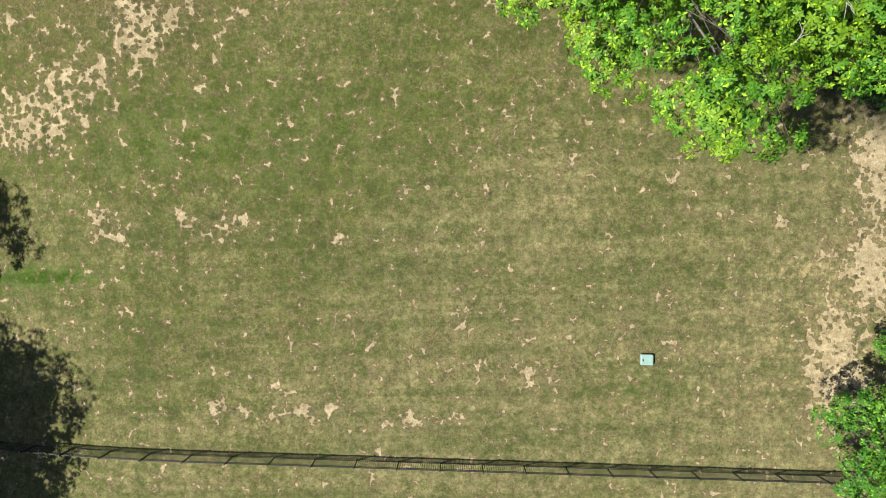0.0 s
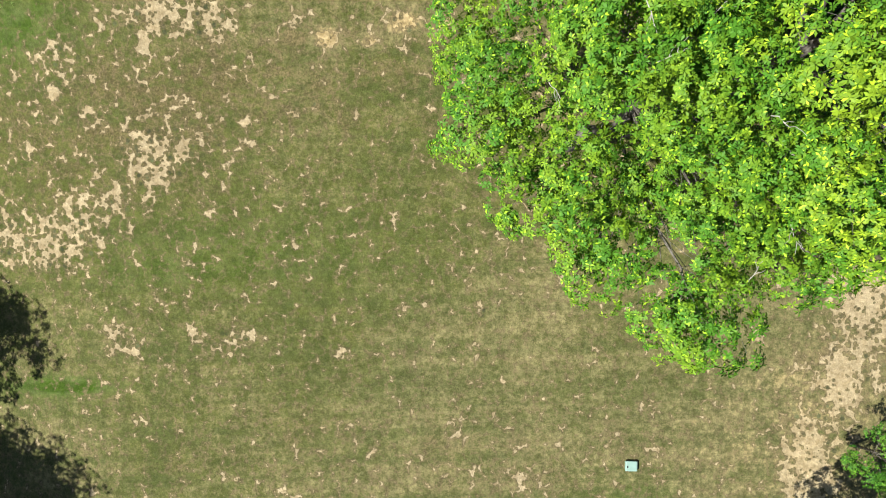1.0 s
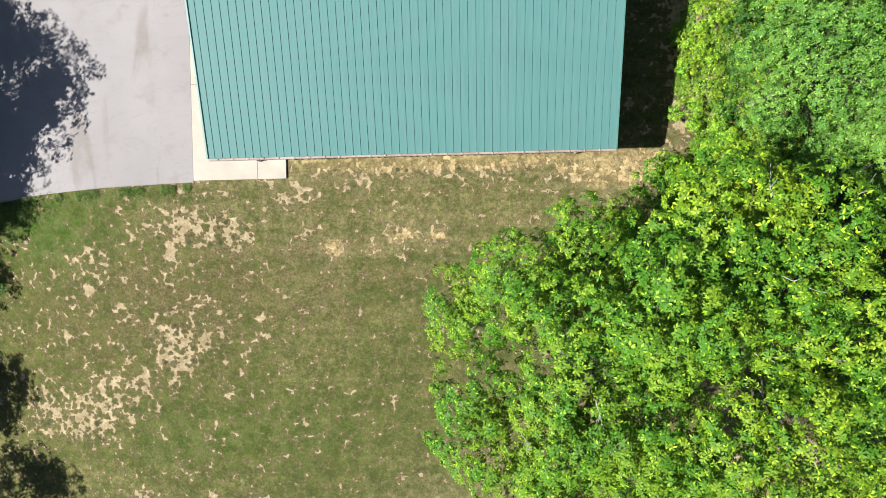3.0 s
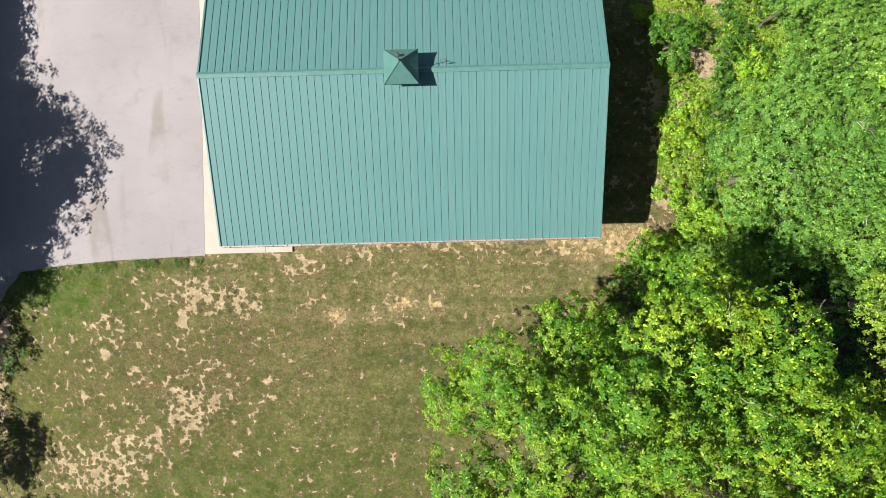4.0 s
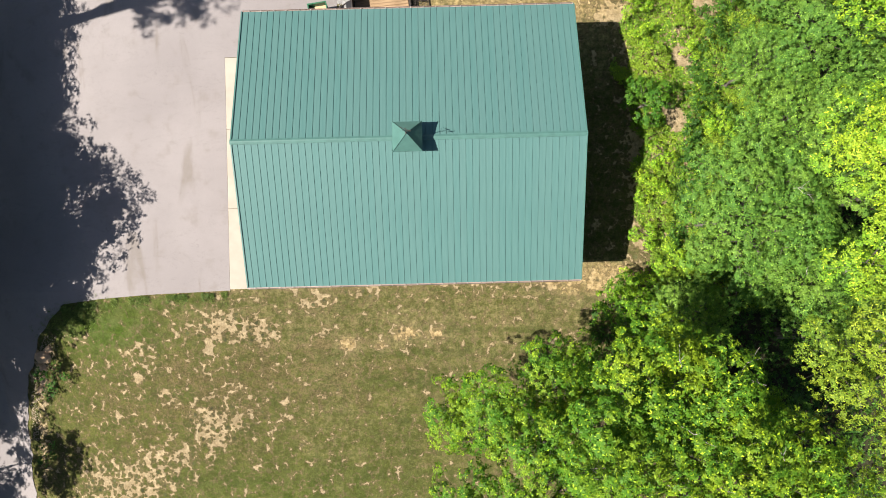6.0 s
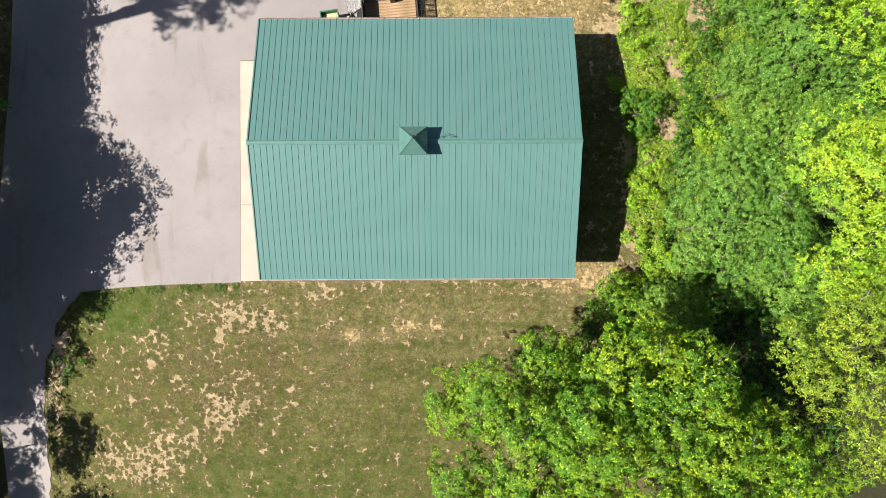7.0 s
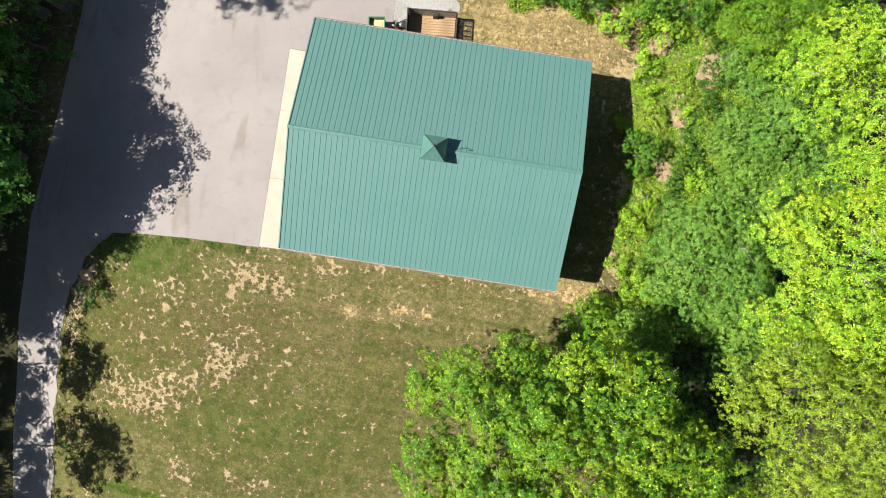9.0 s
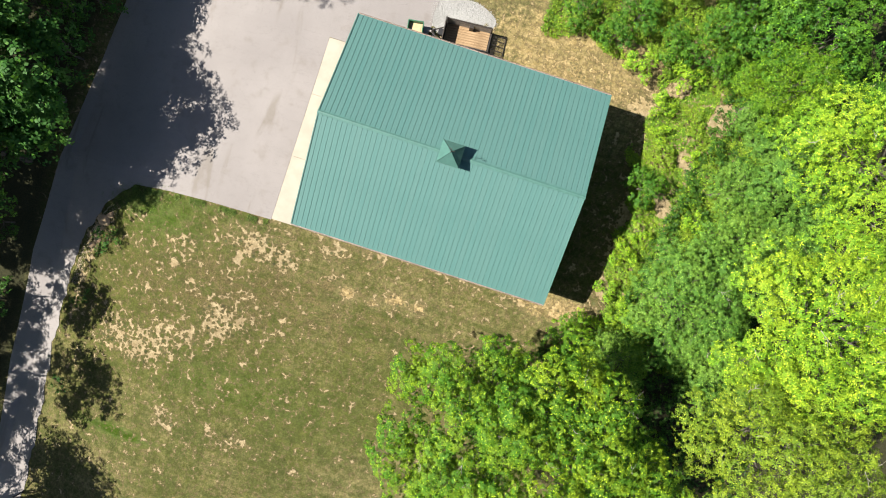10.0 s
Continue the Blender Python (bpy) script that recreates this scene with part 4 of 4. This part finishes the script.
def tubes(name, paths, material, sides=6):
    """Tapered round branches: each path is a list of (place, radius)."""
    verts, faces = [], []
    ring = [(math.cos(2 * math.pi * k / sides), math.sin(2 * math.pi * k / sides)) for k in range(sides)]
    for path in paths:
        start = len(verts)
        for k, (p, r) in enumerate(path):
            q = path[min(k + 1, len(path) - 1)][0] - path[max(k - 1, 0)][0]
            turn = q.to_track_quat("Z", "Y")
            verts += [tuple(p + turn @ Vector((a * r, b * r, 0))) for a, b in ring]
        for k in range(len(path) - 1):
            for s in range(sides):
                i, j = start + k * sides + s, start + k * sides + (s + 1) % sides
                faces.append((i, j, j + sides, i + sides))
    me = raw_mesh(name, verts, faces, material)
    me.shade_smooth()
    return me


def bend(a, b, ra, rb, rng, sag=0.12, steps=5, waver=0.03):
    """A branch from a to b that rises and wavers a little."""
    span = (b - a).length
    out = []
    for k in range(steps + 1):
        t = k / steps
        p = a.lerp(b, t) + Vector((rng.normal(0, waver), rng.normal(0, waver), sag * math.sin(math.pi * t))) * span * (1 if 0 < k < steps else 0)
        out.append((p, ra + (rb - ra) * t))
    return out


def auto_lobes(rng, tall, rx, ry, base, count, heart=0):
    """Boughs of a crown that follows a broad dome: place and radius of each, and some more that fill its heart."""
    rz, mid = (tall - base) / 2, (tall + base) / 2
    golden, out = math.pi * (3 - math.sqrt(5)), []
    for k in range(count):
        w = 0.96 - 1.30 * (k + 0.3) / count
        a, flat = k * golden + rng.normal(0, 0.3), math.sqrt(max(0.04, 1 - w * w))
        r = rng.uniform(0.23, 0.38) * min(rx, ry)
        far = rng.uniform(0.80, 1.12)
        out.append(((rx - r) * flat * math.cos(a) * far, (ry - r) * flat * math.sin(a) * far, mid + (rz - 0.8 * r) * w * rng.uniform(0.72, 1.06), r))
    for k in range(heart):
        a, r = k * 6.283 / heart + rng.normal(0, 0.3), 0.34 * min(rx, ry)
        out.append((0.40 * rx * math.cos(a), 0.40 * ry * math.sin(a), mid + 0.62 * rz * rng.uniform(0.85, 1.0), r))
    return out


def crown_parts(seed, tall, base, lobes, clump_r, whorls, size, fill, spacing, girth):
    """The limbs and leaf places of one crown about a trunk at the origin: boughs, on them tufts, on these whorls of leaves."""
    rng = np.random.default_rng(seed)
    reach = max(math.hypot(x, y) + r for x, y, z, r in lobes)
    fork = Vector((rng.normal(0, 0.2), rng.normal(0, 0.2), base + 0.15 * (tall - base)))
    r0 = (0.013 * tall + 0.012 * reach) * girth
    trunk = bend(Vector((0, 0, -0.4)), fork, r0 * 1.25, r0 * 0.8, rng, 0.0, 6, 0.008)
    trunk += bend(fork, Vector((rng.normal(0, 0.4), rng.normal(0, 0.4), tall - 0.35 * (tall - base))), r0 * 0.8, 0.04, rng, 0.0, 4)[1:]
    branches, cc, nn, ss = [], [], [], []
    golden = math.pi * (3 - math.sqrt(5))
    places, radii = np.array([b[:3] for b in lobes]), np.array([b[3] for b in lobes]) * 0.90
    squash = np.array((1, 1, 0.88))
    for k, (core, r) in enumerate(zip(places, radii)):
        start = fork.lerp(Vector((0, 0, tall - 0.4 * (tall - base))), float(np.clip((core[2] - fork.z) / (tall - fork.z) * 0.7, 0, 0.85)))
        limb = bend(start, Vector(core), r0 * 0.28, r0 * 0.08, rng, 0.08)
        branches.append(limb)
        count = max(5, int(7.6 * r * r / (clump_r * spacing) ** 2))
        turn, shape = rng.uniform(0, 6.28), rng.uniform(0, 50, 3)
        for q in range(count):
            h = 1 - 1.38 * (q + 0.5) / count
            a = q * golden + turn
            d = np.array((math.sqrt(1 - h * h) * math.cos(a), math.sqrt(1 - h * h) * math.sin(a), h)) + rng.normal(0, 0.07, 3)
            d /= np.linalg.norm(d)
            bulge = 1 + 0.50 * noise.noise(Vector(d * 1.7 + shape)) + rng.normal(0, 0.09)
            at = core + d * r * squash * bulge
            deep = np.linalg.norm((at - places) / squash, axis=1) / radii
            deep[k] = 9
            if deep.min() < 0.74 or noise.noise(Vector(at * 0.8 + shape)) < -0.26:
                continue
            if q % 3 == 0:
                branches.append(bend(limb[2 + q % 4][0], Vector(at) - Vector((0, 0, 0.15)), 0.011, 0.005, rng, 0.04, 3))
            m = max(3, int(whorls * rng.uniform(0.7, 1.25)))
            rad = clump_r * rng.uniform(0.7, 1.25)
            g = rng.normal(0, 1, (m, 3)) + d * 0.5 + (0, 0, 0.35)
            g /= np.linalg.norm(g, axis=1, keepdims=True)
            cc.append(at + g * rad * (1, 1, 0.75) * rng.uniform(0.75, 1.05, (m, 1)))
            nn.append(g * 0.75 + d * 0.45 + (0, 0, 0.55) + rng.normal(0, 0.18, (m, 3)))
            ss.append(rng.uniform(0.8, 1.2, m) * size)
        m = int(fill * r * r)
        g = rng.normal(0, 1, (m, 3))
        g = g / np.linalg.norm(g, axis=1, keepdims=True) * rng.uniform(0.20, 0.70, (m, 1))
        cc.append(core + g * r * squash - (0, 0, 0.15))
        nn.append(g * 0.6 + rng.normal(0, 0.4, (m, 3)) + (0, 0, 0.7))
        ss.append(rng.uniform(0.9, 1.3, m) * size)
    return rng, trunk, branches, np.concatenate(cc), np.concatenate(nn), np.concatenate(ss)


def make_tree(seed, tall, rx, ry, base, material, label, lobes=16, whorls=11, size=0.145, leaves=5, pale=14, fill=42, clump_r=0.40, spacing=1.55, name="tree", category="tree", bark=None, width=0.42, sticks=(0.35, 1.0), girth=1.0, heart=0):
    """A broadleaf tree at the origin: trunk, limbs, some bare pale branches and a leafy crown. lobes: how many boughs, or the boughs themselves."""
    if isinstance(lobes, int):
        lobes = auto_lobes(np.random.default_rng(seed + 500), tall, rx, ry, base, lobes, heart)
    rng, trunk, branches, c, n, s = crown_parts(seed, tall, base, lobes, clump_r, whorls, size, fill, spacing, girth)
    ob = thing(name, pose(0, 0, 0), label, category)
    part("trunk", tubes("trunk", [trunk], bark or BARK, 9), bark or BARK, ob)
    part("branchwork", tubes("branchwork", branches, bark or BARK, 4), bark or BARK, ob)
    high = np.flatnonzero(c[:, 2] > np.quantile(c[:, 2], 0.55))
    for k in range(pale):
        a = Vector(c[high[rng.integers(0, len(high))]])
        d = Vector((rng.normal(0, 1), rng.normal(0, 1), rng.normal(0.2, 0.2))).normalized()
        a = a - d * 0.2
        twigs = [bend(a, a + d * rng.uniform(*sticks), 0.015, 0.005, rng, 0.06, 6, 0.035)]
        for q in range(int(rng.integers(1, 4))):
            at, aside = twigs[0][2 + q][0], Vector((d.y, -d.x, 0.2)) * rng.choice((-1, 1))
            twigs.append(bend(at, at + (d * 0.8 + aside * 0.6) * rng.uniform(0.2, 0.45), 0.009, 0.004, rng, 0.05, 3, 0.05))
        part("bare_branch", tubes("bare_branch", twigs, PALE_BARK, 5), PALE_BARK, ob, "pale leafless branch")
    part("crown", leaf_cloud("crown", c, n, s, material, rng, leaves, width), material, ob)
    return ob


def boughs(x, y, rows):
    """Boughs given by their place and top above the building's floor, about a trunk that stands at x, y."""
    return [(a - x, b - y, top - 0.8 * r - height(x, y), r) for a, b, top, r in rows]


def spread(ob, rows, label="", group="", copies=False):
    """Stands the first tree at the first row and copies at the others: x, y, scale, turn."""
    for k, (x, y, f, turn) in enumerate(rows):
        m = pose(x, y, height(x, y), 0, 0, turn)
        one = ob if k == 0 and not copies else copy_thing(ob, m)
        one.matrix_basis = m @ Matrix.Diagonal((f, f, f, 1))
        tagged(one, label, group=group)


# the broad tree over the lawn, its lower limbs reaching out over the grass, and its neighbour
LAWN_SIDE = ((2.0, -13.0, 6.9, 1.7), (2.6, -16.2, 10.2, 1.9), (4.0, -18.5, 9.8, 1.6), (5.0, -20.2, 9.5, 1.2), (7.2, -21.8, 10.3, 1.5), (7.7, -19.2, 10.4, 1.5), (3.7, -11.8, 10.3, 1.7), (5.8, -10.5, 9.6, 1.4),
             (5.2, -13.4, 12.3, 2.0), (4.9, -15.8, 12.2, 1.8), (6.9, -12.1, 14.7, 1.8), (7.0, -16.2, 12.4, 1.8), (8.6, -17.6, 11.0, 1.5), (7.6, -14.2, 11.2, 1.5), (7.5, -10.9, 8.8, 1.6), (6.2, -12.2, 9.4, 1.5), (8.3, -12.9, 11.6, 1.6), (6.4, -18.1, 9.2, 1.5), (9.5, -19.9, 9.9, 1.4), (11.0, -20.4, 9.4, 1.2), (9.0, -18.6, 10.2, 1.2))
WOOD_SIDE = ((8.7, -10.2, 13.7, 1.8), (9.5, -9.0, 12.3, 1.3), (10.7, -10.4, 13.9, 1.8), (9.3, -12.3, 13.9, 1.6), (11.5, -12.6, 13.7, 1.9), (9.7, -15.9, 14.2, 2.0), (11.8, -15.2, 13.6, 1.9),
             (10.3, -18.5, 12.3, 1.7), (12.0, -19.6, 11.0, 1.6), (13.7, -13.4, 13.2, 1.8), (13.8, -16.8, 12.8, 1.9), (14.6, -19.6, 11.4, 1.8), (15.5, -15.0, 12.0, 1.8))
oak = dict(whorls=16, fill=125, size=0.122, clump_r=0.35, spacing=1.50, leaves=7, width=0.42)
spread(make_tree(3, 14.0, 6.0, 7.3, 5.0, OAK, "tall broad tree with bright green leaves over the lawn", lobes=boughs(6.4, -15.2, LAWN_SIDE), pale=11, sticks=(0.4, 1.1), **oak), [(6.4, -15.2, 1.0, 0)])
spread(make_tree(5, 14.6, 6.0, 6.0, 5.0, OAK, "tall broad tree with lime-green leaves and dead twigs", lobes=boughs(11.4, -14.0, WOOD_SIDE), pale=14, sticks=(0.4, 1.3), **oak), [(11.4, -14.0, 1.0, 0)])
# woodland trees
wood = dict(lobes=20, size=0.118, whorls=14, clump_r=0.38, fill=60, spacing=1.5)
woods = make_tree(11, 15.0, 5.4, 5.4, 4.0, WOODS, "tall woodland tree with mid-green leaves", **wood)
spread(woods, [(25.5, -2.5, 1.0, 0), (17.8, 9.9, 0.55, 60)], group="woodland trees")
lime = make_tree(17, 15.2, 5.6, 5.2, 8.0, BRIGHT, "tall woodland tree with lime-green leaves", pale=14, **wood)
spread(lime, [(20.9, 5.4, 1.0, 0), (20.6, -3.2, 1.0, 200)], group="woodland trees")
gold = make_tree(23, 16.5, 5.2, 5.2, 5.0, YELLOW, "tall tree with yellow-green leaves", pale=14, **wood)
spread(gold, [(20.3, -10.2, 1.0, 0)], group="woodland trees")
under = make_tree(31, 8.0, 3.3, 3.1, 1.2, SAGE, "smaller tree with dull grey-green leaves", lobes=11, heart=3, size=0.115, pale=2, fill=60, clump_r=0.30, whorls=10, leaves=6, width=0.42)
spread(under, [(17.6, 3.8, 0.74, 110), (18.6, 0.4, 0.95, 30), (13.8, -8.8, 0.75, 200), (9.0, 17.5, 0.9, 75), (13.2, 17.0, 0.9, 190), (18.2, 8.6, 0.7, 250)], group="understorey trees")
sage = make_tree(33, 9.3, 3.7, 4.2, 1.5, SAGE, "broad dull green tree beside the building", lobes=17, heart=5, size=0.120, pale=3, fill=60, clump_r=0.34, whorls=11, leaves=6, width=0.42, spacing=1.45)
spread(sage, [(15.9, -4.0, 1.0, 0), (20.6, -1.0, 1.0, 120), (20.4, 5.2, 0.92, 230), (19.6, -7.4, 0.9, 60)], group="understorey trees")
low = make_tree(37, 6.0, 2.6, 2.4, 0.8, WOODS, "small deep green tree in the shade", lobes=9, size=0.14, pale=1, fill=60, clump_r=0.34, whorls=9, leaves=6, width=0.45)
spread(low, [(10.9, -8.6, 0.85, 90), (12.6, -10.4, 0.8, 310), (15.3, -16.4, 0.8, 200), (17.8, -14.4, 0.9, 20)], group="understorey trees")
# trees across the drive, with taller ones behind that shade them
west = make_tree(41, 19.0, 8.0, 7.0, 1.0, DEEP, "tall dark green tree beside the drive", lobes=20, whorls=8, fill=52, pale=2, size=0.30, leaves=4, width=0.62, clump_r=0.80, spacing=1.45)
spread(west, [(-28.7, -3.6, 0.84, 0), (-30.0, 3.0, 0.70, 310), (-30.0, -8.5, 0.75, 200), (-29.6, 7.0, 0.66, 30), (-32.0, -2.6, 0.80, 100), (-33.4, -15.0, 0.52, 20), (-33.6, -22.5, 0.5, 290), (-32.4, -28.0, 0.5, 40), (-30.3, -35.4, 0.93, 170), (-33.6, -6.6, 0.85, 75)], group="trees beside the drive")
spread(west, [(-37.0, 13.0, 1.1, 80), (-37.5, 5.0, 1.1, 160), (-37.0, -3.0, 1.1, 240), (-38.0, -11.0, 1.0, 330)], "tall dark green tree behind the others", "trees beside the drive", True)
slim = make_tree(43, 13.0, 3.1, 2.7, 4.0, DEEP, "slender dark green tree beside the drive", lobes=13, whorls=10, fill=80, pale=2, girth=0.45, size=0.20, leaves=5, width=0.5, clump_r=0.45)
spread(slim, [(-30.2, -19.2, 1.0, 0), (-29.4, -25.2, 1.15, 130)], group="trees beside the drive")
lofty = make_tree(47, 25.0, 2.9, 2.3, 15.0, DEEP, "very tall slender tree across the lot", lobes=12, whorls=9, fill=45, pale=0, size=0.20, leaves=5, width=0.5, clump_r=0.45)
spread(lofty, [(-28.8, 6.6, 1.0, 0), (-27.4, 7.3, 1.04, 140)], group="trees beside the drive")
# shrubs by the fence end
shrub = make_tree(53, 6.0, 3.0, 2.8, 0.6, FOREST, "leafy green small tree beside the fence", lobes=10, whorls=11, size=0.13, pale=2, fill=100, clump_r=0.34, leaves=6, width=0.45)
spread(shrub, [(17.7, -33.2, 1.08, 0), (19.4, -29.4, 0.6, 140)], group="shrubs beside the lawn")
spread(shrub, [(18.7, 13.6, 1.35, 30), (23.0, 17.5, 1.4, 260), (17.0, 19.0, 1.3, 150), (14.9, 15.0, 0.9, 80), (21.6, 10.6, 1.1, 200)], "leafy forest-green tree on the bank", "understorey trees", True)

# bushes on the bank east of the building and along the back
bush = make_tree(61, 2.0, 1.35, 1.25, 0.05, BRIGHT, "lime-green bush on the bank", lobes=6, whorls=9, size=0.10, pale=0, fill=60, clump_r=0.22, leaves=6, width=0.45, name="bush", category="bush")
spread(bush, [(12.6, -4.6, 0.7, 0), (12.9, -2.0, 0.8, 60), (12.9, 6.6, 0.6, 120), (12.4, 8.4, 0.8, 180), (10.2, 10.6, 1.0, 240), (13.6, -0.2, 0.7, 300), (12.0, -7.2, 0.8, 80), (15.6, 5.7, 0.5, 140), (13.4, 10.8, 1.0, 200), (17.0, 1.6, 0.8, 260), (16.2, 2.8, 0.5, 320), (14.0, -6.0, 0.9, 45)], group="bushes on the bank")
thick = make_tree(67, 2.5, 1.5, 1.4, 0.05, FOREST, "deep green leafy bush beside the yard", lobes=7, whorls=9, size=0.11, pale=0, fill=60, clump_r=0.24, leaves=6, width=0.45, name="bush", category="bush")
spread(thick, [(12.7, 2.6, 1.1, 0), (7.8, 11.8, 1.0, 70), (5.2, 12.6, 1.0, 140), (12.0, 12.4, 1.2, 210), (14.8, 12.0, 1.1, 280), (9.0, 13.6, 1.2, 30)], group="bushes on the bank")
shade = make_tree(71, 2.5, 1.6, 1.4, 0.05, DEEP, "dark green leafy bush beside the drive", lobes=6, whorls=8, size=0.13, pale=0, fill=30, clump_r=0.28, leaves=6, width=0.42, name="bush", category="bush")
spread(shade, [(-22.0, -11.9, 0.62, 10), (-22.6, -13.2, 0.35, 200), (-23.3, -17.0, 0.5, 80), (-23.2, -24.0, 0.5, 160), (-27.8, 8.2, 1.6, 60), (-28.0, 3.9, 1.7, 20), (-28.2, -0.2, 1.75, 130), (-29.6, -4.2, 1.2, 240), (-30.6, -8.4, 1.2, 200), (-30.4, -13.5, 1.4, 300), (-29.9, -19.5, 1.4, 90), (-27.8, 12.4, 1.6, 170)], group="bushes beside the drive")


def build_undergrowth():
    """Low weeds and brambles that cover the bank."""
    rng = np.random.default_rng(77)
    n = 45000
    x, y = rng.uniform(3, 21, n), rng.uniform(-9, 18, n)
    thick = np.array([noise.noise((a * 0.55, b * 0.55, 3)) for a, b in zip(x, y)])
    for cx, cy, r in ((16.5, 9.0, 0.9), (14.8, 1.6, 0.6), (13.7, 0.3, 0.5), (14.7, 12.7, 0.5), (15.0, 5.6, 0.35)):
        thick = thick - 0.75 * blob(x, y, cx, cy, r, r)
    edge = 11.9 + 0.5 * np.sin(y * 0.9) + 0.3 * np.sin(y * 2.3) + np.maximum(0, -y - 5) * 0.2 + 0.7 * np.clip((1.5 - y) / 1.5, 0, 1)
    edge = np.where(y > 11.2 + 0.4 * np.sin(x * 1.3), 3.0, edge)
    keep = (x > edge) & (thick > -0.36)
    x, y, thick = x[keep], y[keep], thick[keep]
    z = terrain(x, y) + 0.08 + np.maximum(0, thick + 0.1) * rng.uniform(0.2, 1.6, len(x))
    normals = rng.normal(0, 0.35, (len(x), 3)) + (0, 0, 1)
    me = leaf_cloud("undergrowth", np.stack([x, y, z], 1), normals, rng.uniform(0.095, 0.18, len(x)), LIMEWEED, rng, 5, 0.45)
    tagged(new("undergrowth", me), "low lime-green weeds and brambles on the bank", "undergrowth", kind="stuff")


def build_weeds():
    """Tall uncut grass along the lower edge of the lot."""
    rng = np.random.default_rng(91)
    n = 2600
    x = rng.uniform(-21.5, -10.9, n)
    y = np.interp(x, (-21.2, -18.5, -15.5, -10.7), (-7.8, -7.5, -7.3, -7.15)) - np.abs(rng.normal(0, 0.22, n)) - 0.05
    keep = np.array([noise.noise((a * 0.9, 4, 0)) for a in x]) > -0.02
    x, y = x[keep], y[keep]
    m = 900
    cx, cy = rng.normal(-20.6, 0.95, m), rng.normal(-8.6, 0.42, m)
    x, y = np.concatenate([x, cx]), np.concatenate([y, cy - (cx + 20.6) * -0.25])
    normals = rng.normal(0, 0.5, (len(x), 3)) + (0, 0, 1)
    me = leaf_cloud("weeds", np.stack([x, y, terrain(x, y) + rng.uniform(0.03, 0.12, len(x))], 1), normals, rng.uniform(0.06, 0.14, len(x)), WEED, rng, 7, 0.12)
    tagged(new("weeds", me), "tall uncut green grass beside the asphalt", "weeds", kind="stuff")


def build_forest_floor():
    """Dark saplings and brambles under the woodland trees."""
    rng = np.random.default_rng(83)
    n = 15000
    x, y = rng.uniform(9.5, 27, n), rng.uniform(-24, 16, n)
    keep = (x > np.interp(y, (-24, -20, -17, -12, -9, -7, 16), (24, 20, 14, 9.5, 9.8, 13.5, 17.5)))
    x, y = x[keep], y[keep]
    rise = np.array([noise.noise((a * 0.5, b * 0.5, 9)) for a, b in zip(x, y)])
    z = terrain(x, y) + 0.2 + np.maximum(0, rise + 0.2) * rng.uniform(0.3, 3.0, len(x))
    me = leaf_cloud("saplings", np.stack([x, y, z], 1), rng.normal(0, 0.35, (len(x), 3)) + (0, 0, 1), rng.uniform(0.13, 0.23, len(x)), SAPLING, rng, 5, 0.5)
    tagged(new("saplings", me), "dark green saplings and brambles under the trees", "undergrowth", kind="stuff")


build_undergrowth()
build_weeds()
build_forest_floor()
